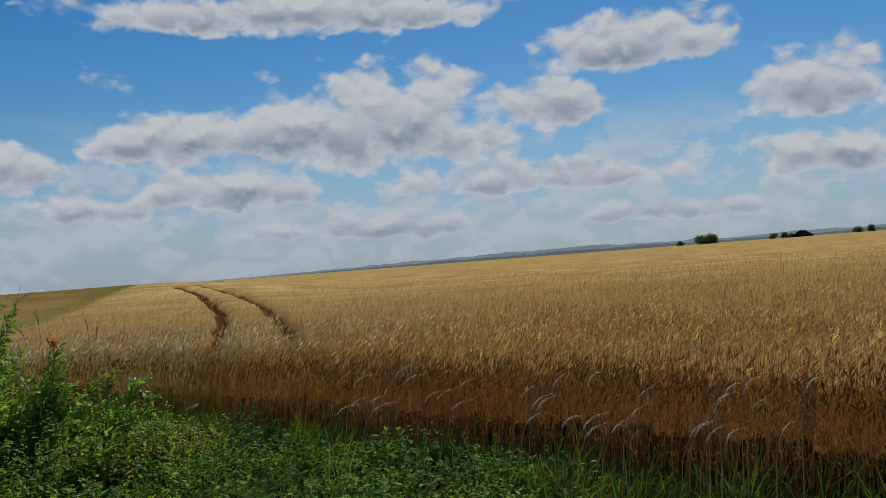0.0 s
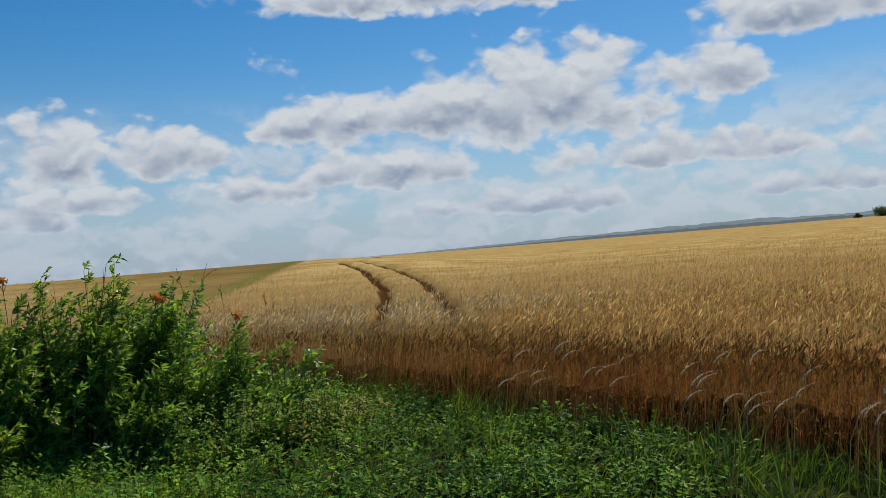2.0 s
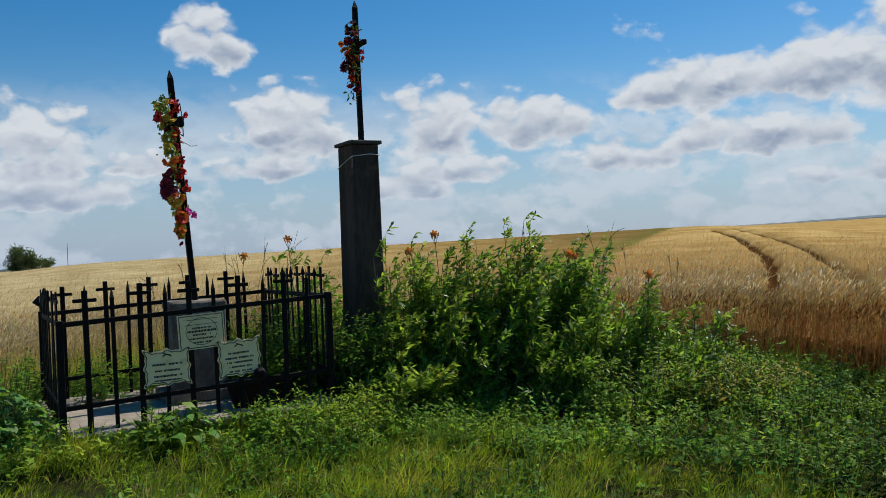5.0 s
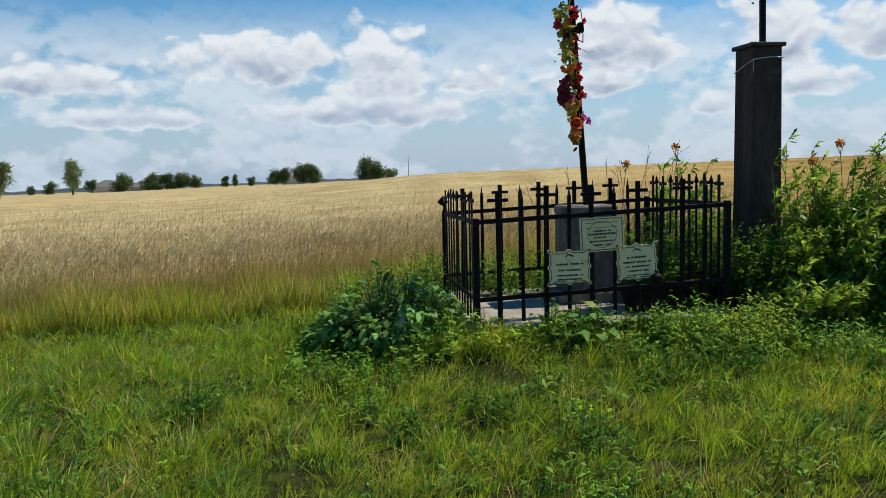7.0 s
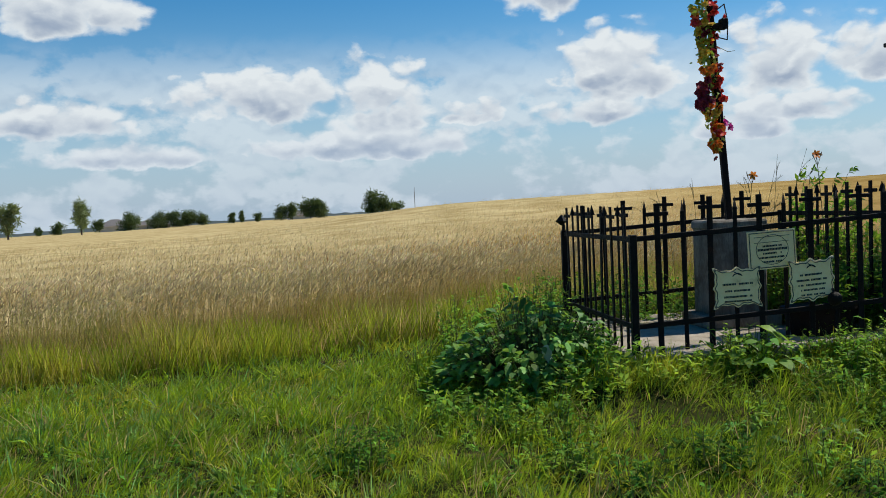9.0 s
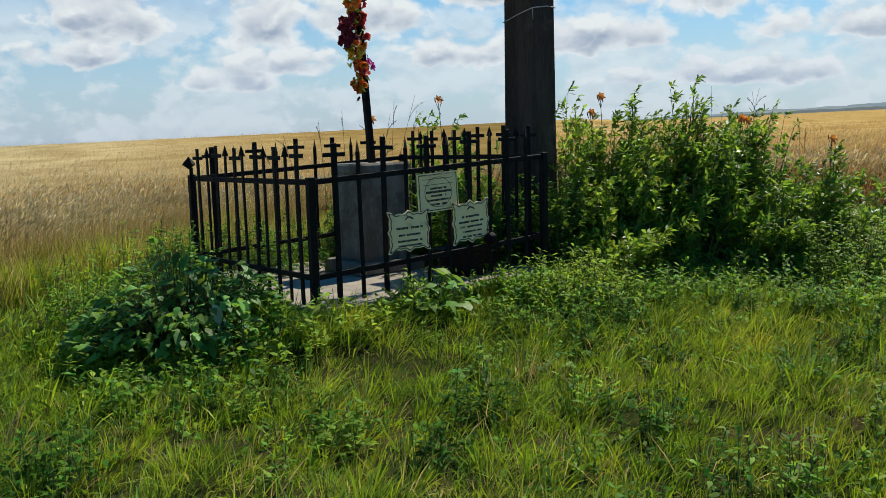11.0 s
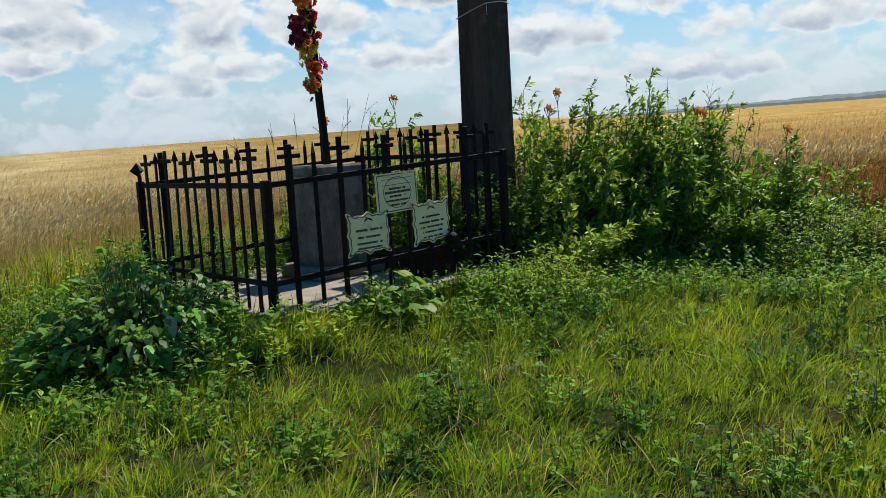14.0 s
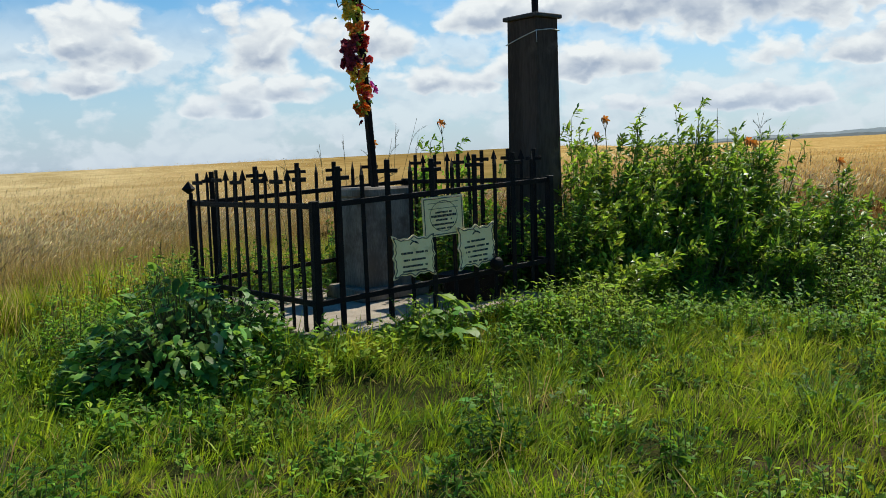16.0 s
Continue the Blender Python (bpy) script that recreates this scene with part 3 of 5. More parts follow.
def tufts(n, area, per, hmin, hmax, width, mask=None, wide=0.045):
    """Grass in clumps: blades fanning out of shared roots."""
    x, y = scatter(n, *area)
    ok = (inside(x, y) < -0.05) & ~in_plot(x, y, 0.02)
    if mask is not None:
        ok &= mask(x, y)
    x, y = x[ok], y[ok]
    n = len(x)
    size = np.random.uniform(0.5, 1.3, n) * np.clip(0.92 + 0.65 * lumps(x, y, 2.9, 0.9) + 0.75 * lumps(x, y, 8.3, 3.1), 0.30, 1.9)
    bend = np.stack([0.20 + 0.24 * lumps(x, y, 5.3, 5.0), -0.08 + 0.24 * lumps(x, y, 4.9, 8.0)], 1).repeat(per, 0)
    X, Y, S = x.repeat(per), y.repeat(per), size.repeat(per)
    ox, oy = np.random.normal(0, wide, n * per) * S, np.random.normal(0, wide, n * per) * S
    h = np.random.uniform(hmin, hmax, n * per) * S
    way = np.stack([ox / wide * 0.34 + bend[:, 0], oy / wide * 0.34 + bend[:, 1], np.random.uniform(0.7, 1.3, n * per)], 1)
    root = np.stack([X + ox, Y + oy, land(X + ox, Y + oy) - 0.01], 1)
    return blades(root, way, h, width * np.random.uniform(0.7, 1.35, n * per), np.random.uniform(0.10, 0.60, n * per), steps=2, belly=0.3)


NEAR = (-6.5, 4.5, -6.0, 2.6)
away = lambda x, y: np.hypot(x + 1.5, y + 9) > 1.6
ahead = lambda x, y: (np.hypot(x + 3.7, y + 6.2) > 1.8) & (np.abs(np.degrees(np.arctan2(y + 6.2, x + 3.7)) - 62) < 58)
rich_ = lambda x, y: ahead(x, y) & (lumps(x, y, 4.1, 2.2) + 0.7 * lumps(x, y, 11.3, 0.5) > -0.85)
olive = lambda x, y: ahead(x, y) & (lumps(x, y, 2.1, 7.0) + 0.5 * lumps(x, y, 5.7, 1.5) + 0.12 * (x - 0.5) > 0.0)
sets = [(*tufts(5600, NEAR, 22, 0.10, 0.27, 0.0056, rich_, 0.042), 0),
        (*tufts(3600, NEAR, 20, 0.10, 0.26, 0.0056, olive, 0.040), 4),
        (*tufts(2600, NEAR, 16, 0.10, 0.25, 0.0085, lambda x, y: ahead(x, y) & (lumps(x, y, 1.6, 4.0) - 0.10 * (x + 1.0) > 0.05)), 2),
        (*tufts(900, NEAR, 9, 0.12, 0.32, 0.0055, ahead), 1),
        (*tufts(1900, NEAR, 16, 0.10, 0.27, 0.0075, lambda x, y: ahead(x, y) & (lumps(x, y, 3.7, 9.0) > 0.10)), 3),
        (*tufts(420, (0.4, 4.6, -1.7, -0.15), 20, 0.14, 0.30, 0.0075, lambda x, y: lumps(x, y, 2.7, 1.5) > -0.2), 3),
        (*tufts(1500, (-13, 9.5, -9.5, 5.8), 10, 0.14, 0.34, 0.013, lambda x, y: away(x, y) & (x < 3)), 0), (*tufts(1200, (3, 9.5, -9.5, 5.8), 10, 0.14, 0.34, 0.013, away), 3),
        (*tufts(1900, (-13, 0.5, -0.5, 5.8), 11, 0.12, 0.30, 0.014), 0), (*tufts(900, (-13, 0.5, -0.5, 5.8), 11, 0.12, 0.26, 0.015), 2),
        (*tufts(900, (4.0, 9.6, -9.5, 2.0), 12, 0.20, 0.48, 0.012, lambda x, y: away(x, y) & (inside(x, y) > -2.4)), 3),
        (*tufts(2600, (5.0, 9.6, -11.5, 2.0), 12, 0.28, 0.62, 0.011, lambda x, y: away(x, y) & (inside(x, y) > -0.55 + 0.3 * lumps(x, y, 1.7, 2.0))), 3),
        (*tufts(1500, (-12, -2.5, -7.5, 2.0), 12, 0.10, 0.28, 0.012, away), 2), (*tufts(1100, (-12, -2.5, -7.5, 2.0), 12, 0.10, 0.28, 0.011, away), 0), (*tufts(700, (-12, -2.5, -7.5, 2.0), 9, 0.12, 0.34, 0.009, away), 1)]
sets += [(*tufts(260, (0.0, 2.9, -0.42, -0.14), 10, 0.10, 0.26, 0.010), 0), (*tufts(120, (-0.35, -0.05, -0.4, 1.0), 10, 0.10, 0.24, 0.010), 2)]
x, y = scatter(60000, -8, 6, -5.5, 3.0)
ok = (inside(x, y) < 0) & ~in_plot(x, y) & away(x, y)
sets.append((*grass(x[ok], y[ok], 0.05, 0.14, 0.010, 1), 0))
v, f, m_ = merged(sets)
turf = link_mesh("verge_grass", mesh_of("verge_grass", v, f, m_), [GRASS, DRY, LUSH, DEEP, OLIVE])
tagged(turf, "windblown green grass with dry blades on the verge", "grass", kind="stuff")

# tall seeding grass along the crop's edge
x, y = scatter(270000, -18, 5, -2, 8.2)
d = inside(x, y)
ok = (d > -1.15 + 0.3 * lumps(x, y, 0.8, 1.0)) & (d < 1.25) & (x < 4.5) & (np.random.uniform(0, 1, len(x)) < 1.15 - 0.6 * np.clip(d, 0, 2))
x, y = x[ok], y[ok]
pick = np.random.uniform(0, 1, len(x)) < 0.42 + 0.35 * lumps(x, y, 0.9) + 0.15 * d[ok]
sets = [(*grass(x[pick], y[pick], 0.50, 1.05, 0.010, 2, 0.12, 0.25), 0), (*grass(x[~pick], y[~pick], 0.45, 0.95, 0.012, 2, 0.12, 0.25), 1)]
v, f, m_ = merged(sets)
tall = link_mesh("tall_grass", mesh_of("tall_grass", v, f, m_), [DRY, OLIVE])
tagged(tall, "tall seeding grass, half dry, along the wheat", "grass", kind="stuff")


def leafy(x, y, h, leaves, size, mat=0, slim=0.45, base=None, spread=1.0, lift=0.35):
    """Upright weeds: a thin stem each, leaves all the way up."""
    n = len(x)
    z = land(x, y) if base is None else base
    root = np.stack([x, y, z], 1)
    way = unit(np.stack([np.random.normal(0.1, 0.18, n), np.random.normal(0, 0.18, n), np.ones(n)], 1))
    v, f = blades(root, way, h, 0.007, 0.03, steps=1, belly=0.8)
    sets = [(v, f, 3)]
    s = np.random.uniform(0.15, 1.0, (n, leaves))
    at = (root[:, None] + way[:, None] * (h[:, None] * s)[..., None]).reshape(-1, 3)
    dirs = directions(n * leaves, lift, spread)
    ln = size * np.random.uniform(0.6, 1.3, n * leaves) * (1.15 - 0.45 * s.ravel())
    side = np.cross(dirs, np.array([0, 0, 1.0])) + np.random.normal(0, 0.25, dirs.shape)
    v, f = blades(at, dirs, ln, ln * slim, np.random.uniform(0.1, 0.6, len(ln)), side=side, steps=2, belly=0.45)
    sets.append((v, f, mat))
    return sets


# low broad-leaved weeds: thick before the bush, the plot and the wheat, scattered in the turf
x, y = scatter(18000, 0.3, 10, -8.5, 2.5)
d = inside(x, y)
thick = smooth01((x - 2.6 + 0.35 * (y + 2)) / 1.6) * smooth01((y + 9.4 - 0.35 * x) / 1.2)
ok = (d < -0.1) & ~in_plot(x, y, 0.1) & (np.random.uniform(0, 1, len(x)) < thick * (0.60 + 0.35 * lumps(x, y, 1.3, 3.0))) & (np.hypot(x + 0.2, y + 9.4) > 2.5)
near = ok & (x < 5.9 + 0.6 * lumps(x, y, 1.4, 0.0)) & (y > -2.9)
ok &= ~near
sets = []
half = ok & (np.random.uniform(0, 1, len(x)) + 0.4 * lumps(x, y, 2.3, 6.0) < 0.28)
ok &= ~half
for pick_, mat_ in ((ok, 0), (half, 4), (near, 4)):
    sets += leafy(x[pick_], y[pick_], np.random.uniform(0.14, 0.34, pick_.sum()) * (1.0 + 0.55 * lumps(x[pick_], y[pick_], 2.1, 1.0)), 8, 0.085, mat=mat_)
x, y = scatter(2300, 0.5, 4.6, -1.7, -0.1)
ok = ~in_plot(x, y, 0.04) & (lumps(x, y, 2.7, 1.5) > -0.45 + 0.5 * (x < 1.2)) & (np.random.uniform(0, 1, len(x)) < smooth01((y + 1.6) / 0.9))
sets += leafy(x[ok], y[ok], np.random.uniform(0.12, 0.36, ok.sum()) * (1.0 + 0.5 * lumps(x[ok], y[ok], 2.7, 1.5)), 9, 0.090, mat=4, slim=0.34)
# dark leafy clumps standing out of the turf
cx_w, cy_w = scatter(34, -3.0, 4.2, -4.6, -0.9)
x, y = cx_w.repeat(15) + np.random.normal(0, 0.10, 34 * 15), cy_w.repeat(15) + np.random.normal(0, 0.10, 34 * 15)
tone = (np.arange(34) % 3).repeat(15)
for pick_, mat_ in ((tone > 0, 0), (tone == 0, 4)):
    sets += leafy(x[pick_], y[pick_], np.random.uniform(0.14, 0.34, pick_.sum()), 10, 0.075, mat=mat_, slim=0.40)
# a bright leafy skirt before the shrubs
x, y = scatter(1050, 4.7, 6.9, -2.2, -0.7)
ok = (inside(x, y) < -0.4) & (np.random.uniform(0, 1, len(x)) < 0.55 + 0.4 * lumps(x, y, 2.9, 4.4))
tone = np.random.uniform(0, 1, len(x))
for pick_, mat_ in ((ok & (tone < 0.62), 4), (ok & (tone > 0.62) & (tone < 0.93), 5), (ok & (tone > 0.93), 1)):
    sets += leafy(x[pick_], y[pick_], np.random.uniform(0.30, 0.75, pick_.sum()) * (1.0 + 0.35 * lumps(x[pick_], y[pick_], 3.7, 1.0)), 13, 0.085, mat=mat_, slim=0.36)
x, y = scatter(3000, -7, 4.0, -6, 2)
ok = ~in_plot(x, y, 0.1) & (inside(x, y) < -0.3) & (lumps(x, y, 1.1, 5.0) > 0.0)
dim = np.random.uniform(0, 1, len(x)) < 0.6
for pick_, mat_ in ((ok & dim, 0), (ok & ~dim, 4)):
    sets += leafy(x[pick_], y[pick_], np.random.uniform(0.06, 0.19, pick_.sum()), 8, 0.07, mat=mat_, slim=0.42)
x, y = scatter(420, -1.9, 0.5, -0.7, 1.6)
ok = ~in_plot(x, y, 0.04) & (np.hypot(x + 0.76, y - 0.84) > 0.55)
sets += leafy(x[ok], y[ok], np.random.uniform(0.10, 0.30, ok.sum()), 8, 0.10, mat=4, slim=0.42)
x, y = scatter(620, 5.6, 7.4, -2.4, -0.9)
ok = (inside(x, y) < -0.2) & (np.random.uniform(0, 1, len(x)) < 0.5)
sets += leafy(x[ok], y[ok], np.random.uniform(0.25, 0.5, ok.sum()), 8, 0.08, mat=1)
# growth inside, behind and beside the plot
x, y = scatter(150, 1.95, 2.6, 0.25, 2.2)
sets += leafy(x, y, np.random.uniform(0.25, 0.75, len(x)), 14, 0.10, base=np.full(len(x), -0.02))
x, y = scatter(50, 0.25, 1.1, 1.5, 2.2)
sets += leafy(x, y, np.random.uniform(0.2, 0.6, len(x)), 12, 0.09, base=np.full(len(x), -0.02))
x, y = scatter(420, 2.85, 4.0, 0.0, 0.78)
sets += leafy(x, y, np.random.uniform(0.55, 1.12, len(x)), 14, 0.09)
# yellow green clump behind the burdock
x, y = scatter(260, -1.5, -0.15, 1.5, 2.9)
sets += leafy(x, y, np.random.uniform(0.35, 0.80, len(x)) * (1 + 0.3 * lumps(x, y, 3.1, 2.0)), 12, 0.075, mat=4)
x, y = scatter(900, 1.9, 4.6, 0.2, 3.4)
ok = (x > 2.95) | (y > 2.6) | ((x > 2.0) & (y > 0.5))
sets += leafy(x[ok], y[ok], np.random.uniform(0.5, 1.15, ok.sum()), 16, 0.11)
x, y = scatter(260, -0.3, 2.2, 2.6, 3.6)
sets += leafy(x, y, np.random.uniform(0.3, 0.8, len(x)), 12, 0.10)
v, f, m_ = merged(sets)
weeds = link_mesh("verge_weeds", mesh_of("verge_weeds", v, f, m_), [WEED, YELLOW, DOCK, STEM, FORB, BUSH_LIGHT])
tagged(weeds, "dense low broad-leaved weeds on the verge", "weeds", kind="stuff")


# ---------------- shrubs ----------------
def shrub(name, label, shoots, mats, leaf, twigs, seed, per=9):
    """A shrub of arching shoots that carry short windblown twigs, each with leaves to both sides and one at its tip."""
    np.random.seed(seed)
    top = tagged(new(name), label, "shrub")
    roots, tips = (np.array(v_, float) for v_ in zip(*shoots))
    top.location = (*roots[:, :2].mean(0), float(land(*roots[:, :2].mean(0))))
    off = np.array(top.location)
    roots, tips = roots - off, tips - off
    mid = (roots + tips) / 2 + np.random.normal(0, 0.05, roots.shape) + np.array([-0.05, 0, 0.12])
    bm = bmesh.new()
    for a, c, b in zip(roots, mid, tips):
        q = 0.25 * a + 0.5 * c + 0.25 * b
        rod(bm, a, q, 0.011, 0.007, 5)
        rod(bm, q, b, 0.007, 0.003, 4)
    part("branchwork", bm, STEM, top)
    n = len(roots)
    s = np.sort(np.random.uniform(0.12, 1.0, (n, twigs)) ** 0.62, axis=1)
    s[:, -1] = 1.0
    s3 = s[..., None]
    at = ((1 - s3) ** 2 * roots[:, None] + 2 * s3 * (1 - s3) * mid[:, None] + s3 * s3 * tips[:, None]).reshape(-1, 3)
    m = n * twigs
    grow = unit(tips - roots)[:, None].repeat(twigs, 1).reshape(-1, 3)
    last = (s.reshape(-1) > 0.999)[:, None]
    way = unit(np.where(last, grow * 0.9 + np.array([0.55, -0.1, 0.0]), directions(m, 0.30, 0.9) + grow * (1.1 * s.reshape(-1, 1) ** 2) + np.array([0.34, -0.08, 0])))
    reach = np.random.uniform(0.10, 0.24, m) * np.where(last[:, 0], 0.9, 1.2 - 0.45 * s.reshape(-1))
    sv, sf = blades(at, way, reach, 0.006, 0.12, steps=1, belly=0.9)
    # leaves in two ranks along each twig
    side = unit(np.cross(way, np.array([0, 0, 1.0])) + np.random.normal(0, 0.35, way.shape))
    t_ = np.linspace(0.18, 1.0, per)[None, :] * np.ones((m, 1))
    rank = np.where(np.arange(per) % 2 == 0, 1.0, -1.0)[None, :] * np.ones((m, 1))
    rank[:, -1] = 0.0
    pos = at[:, None] + way[:, None] * (reach[:, None] * t_)[..., None] - np.array([0, 0, 1.0]) * (0.12 * reach[:, None] * t_ ** 2)[..., None]
    dirs = way[:, None] * 0.8 + side[:, None] * rank[..., None] * 0.8 + np.random.normal(0, 0.25, (m, per, 3)) + np.array([0.35, -0.05, -0.10])
    pos, dirs = pos.reshape(-1, 3), unit(dirs.reshape(-1, 3))
    ln = leaf * np.random.uniform(0.6, 1.3, m * per)
    flat_ = np.cross(dirs, np.array([0, 0, 1.0])) + np.random.normal(0, 0.55, dirs.shape)
    v, f = blades(pos, dirs, ln, ln * np.random.uniform(0.28, 0.42, len(ln)), np.random.uniform(-0.1, 0.55, len(ln)), side=flat_, steps=2, belly=0.42)
    kinds = np.random.choice(len(mats), m * per, p=[0.52, 0.43, 0.05][:len(mats)] if len(mats) > 2 else None)
    link_mesh("crown", mesh_of("crown", v, f, np.repeat(kinds, 2)), mats, top, "glossy pointed green leaves")
    tagged(link_mesh("twigwork", mesh_of("twigwork", sv, sf), STEM, top), "fine green brown twigs", kind="stuff")
    return top


def clump_shoots(clumps, seed, lean=0.18):
    """Shoots of several clumps (x, y, radius, height over the ground, count), fanning up and out from each."""
    rnd = np.random.RandomState(seed)
    out = []
    for cx, cy, rad_, h, n in clumps:
        for _ in range(n):
            r, a = math.sqrt(rnd.uniform(0, 1)), rnd.uniform(0, 6.283)
            u, w = r * math.cos(a), r * math.sin(a)
            px, py = cx + u * rad_, cy + w * rad_
            z = float(land(px, py))
            hh = h * (1 - 0.32 * r * r) * rnd.choice([0.50, 0.68, 0.80, 0.88, 0.94, 0.98]) * rnd.uniform(0.95, 1.04)
            out.append(((cx + u * rad_ * 0.5, cy + w * rad_ * 0.5, z), (px + rnd.normal(lean, 0.13), py + rnd.normal(0, 0.13), z + hh)))
    return out


MAIN = [(5.10, 0.12, 0.15, 2.48, 15), (5.05, 0.2, 0.32, 2.22, 14), (4.66, 0.50, 0.50, 2.10, 26), (5.45, -0.10, 0.42, 1.95, 24), (5.50, -0.55, 0.36, 1.84, 16), (5.85, 0.20, 0.45, 1.84, 18), (4.36, 0.30, 0.44, 1.70, 20),
        (4.92, -0.25, 0.58, 1.66, 44), (5.25, 0.10, 0.55, 1.85, 36), (4.62, 0.15, 0.45, 1.70, 26), (4.15, 0.10, 0.42, 1.50, 24), (4.25, 0.60, 0.36, 1.86, 18), (5.35, -0.95, 0.50, 1.22, 24), (4.45, -0.35, 0.50, 1.18, 24), (5.75, -0.9, 0.42, 1.12, 16), (4.9, -1.0, 0.55, 0.82, 24), (6.2, 0.2, 0.40, 1.45, 12)]
shrub("shrub", "tall dense green shrub swaying beside the pillar", clump_shoots(MAIN, 1), [BUSH, BUSH_LIGHT, YELLOW], 0.090, 11, 11)
SIDE = [(5.90, -1.2, 0.14, 1.50, 9), (6.62, -1.25, 0.18, 1.06, 10), (6.3, -1.2, 0.35, 0.72, 14), (6.1, -0.7, 0.28, 1.05, 9), (6.95, -1.2, 0.30, 0.6, 9), (5.9, -1.6, 0.5, 0.58, 16)]
shrub("shrub", "lower green shrub of thin leafy shoots before the wheat", clump_shoots(SIDE, 2), [BUSH, BUSH_LIGHT, YELLOW], 0.085, 12, 12)
LEAN = [(3.64, 0.58, 0.13, 2.2, 14), (4.15, 0.85, 0.22, 2.2, 6), (4.25, 0.55, 0.40, 1.90, 18), (3.80, 0.62, 0.16, 2.16, 9), (4.0, 0.75, 0.32, 1.72, 22), (3.75, 0.35, 0.34, 1.25, 26), (4.1, -0.05, 0.45, 1.05, 30), (3.5, -0.25, 0.42, 0.72, 24)]
shrub("shrub", "young leafy shoots leaning against the dark pillar", clump_shoots(LEAN, 3, 0.02), [BUSH, BUSH_LIGHT, YELLOW], 0.088, 11, 13)
shrub("shrub", "bright green sapling behind the iron fence", clump_shoots([(2.9, 2.2, 0.4, 1.75, 24), (3.3, 1.75, 0.3, 1.75, 12)], 4), [FORB], 0.085, 9, 14)


def dock(name, label, cx, cy, rad_, h, n, size, seed):
    """A mound of broad dull leaves on stalks."""
    np.random.seed(seed)
    top = tagged(new(name), label, "plant")
    z0 = float(land(cx, cy))
    top.location = (cx, cy, z0)
    a, r = np.random.uniform(0, 6.283, n), np.sqrt(np.random.uniform(0, 1, n))
    at = np.stack([np.cos(a) * r * rad_, np.sin(a) * r * rad_ * 0.9, h * (1.02 - 0.85 * r ** 2.2) * np.random.uniform(0.45, 1.0, n) * (0.86 + 0.55 * lumps(np.cos(a) * r * rad_, np.sin(a) * r * rad_, 5.5, seed * 0.7)) + 0.02], 1)
    out = unit(np.stack([np.cos(a), np.sin(a), np.full(n, 0.35)], 1) + np.random.normal(0, 0.5, (n, 3)))
    ln = size * np.random.uniform(0.35, 1.35, n)
    side = np.cross(out, np.array([0, 0, 1.0])) + np.random.normal(0, 0.3, out.shape)
    v, f = blades(at, out, ln, ln * 0.62, np.random.uniform(0.2, 0.8, n), side=side, steps=3, belly=0.4)
    link_mesh("foliage", mesh_of("foliage", v, f), DOCK, top)
    sv, sf = blades(at * np.array([0.5, 0.5, 0.0]), at - at * np.array([0.5, 0.5, 0.0]), np.linalg.norm(at * np.array([0.5, 0.5, 1.0]), axis=1), 0.012, 0.0, steps=1, belly=0.9)
    link_mesh("stalkwork", mesh_of("stalkwork", sv, sf), STEM, top)
    return top


burdock = dock("burdock", "spreading mound of broad dark green burdock leaves", -0.76, 0.84, 0.95, 0.70, 1900, 0.105, 21)
lv, lf = blades(np.array([[0.0, -0.55, 0.36]]), np.array([[0.1, -0.3, -0.9]]), 0.16, 0.10, 0.1, side=np.array([[1.0, -0.3, 0]]), steps=3, belly=0.4)
link_mesh("turned_leaf", mesh_of("turned_leaf", lv, lf), PALE, burdock, "leaf turned over, pale underside")
dock("dock_plant", "small tuft of broad dock leaves in grass", 0.15, -1.85, 0.16, 0.16, 14, 0.13, 22)
dock("dock_plant", "small tuft of broad dock leaves in grass", 0.72, -2.1, 0.15, 0.14, 12, 0.12, 23)
dock("dock_plant", "broad leaves spilling over the concrete edge", 0.95, -0.28, 0.34, 0.30, 60, 0.16, 24)


def lily(x, y, h, lean, seed):
    """A stalk with one open trumpet flower and a pair of buds."""
    rnd = random.Random(seed)
    top = tagged(new("daylily"), "orange daylily on a tall bare stalk", "flower", "daylilies by the shrub")
    top.location = (x, y, float(land(x, y)))
    bm = bmesh.new()
    knots = [Vector((lean * s_ * s_, 0.0, h * (s_ - 0.05 * s_ ** 4))) for s_ in (0, 0.35, 0.6, 0.8, 0.92, 1.0)]
    for a, b in zip(knots, knots[1:]):
        rod(bm, a, b, 0.0045, 0.004, 5)
    tip = knots[-1]
    part("stalk", bm, STEM, top)
    for s_ in (-1, 1):
        bm = bmesh.new()
        q = knots[-2] + Vector((0.045 * s_, 0.01, 0.09 + 0.03 * rnd.random()))
        rod(bm, knots[-2], q, 0.003, 0.004, 4)
        rod(bm, q, q + Vector((0.012 * s_, 0, 0.045)), 0.009, 0.003, 5)
        part("bud", bm, STEM, top)
    face = np.array([rnd.uniform(-0.6, 0.1), -1.0, rnd.uniform(0.1, 0.5)])
    face /= np.linalg.norm(face)
    e1 = np.cross(face, [0, 0, 1.0])
    e1 /= np.linalg.norm(e1)
    e2 = np.cross(e1, face)
    for i in range(6):
        a = i * math.pi / 3 + 0.2
        d_ = (e1 * math.cos(a) + e2 * math.sin(a)) * 0.9 + face * 0.45
        s_ = np.cross(d_, face)
        v_, f_ = blades(np.array(tip)[None], d_[None], 0.07, 0.034, 0.25, side=s_[None], steps=3, belly=0.55)
        link_mesh("petal", mesh_of("petal", v_, f_), LILY, top)
    return top


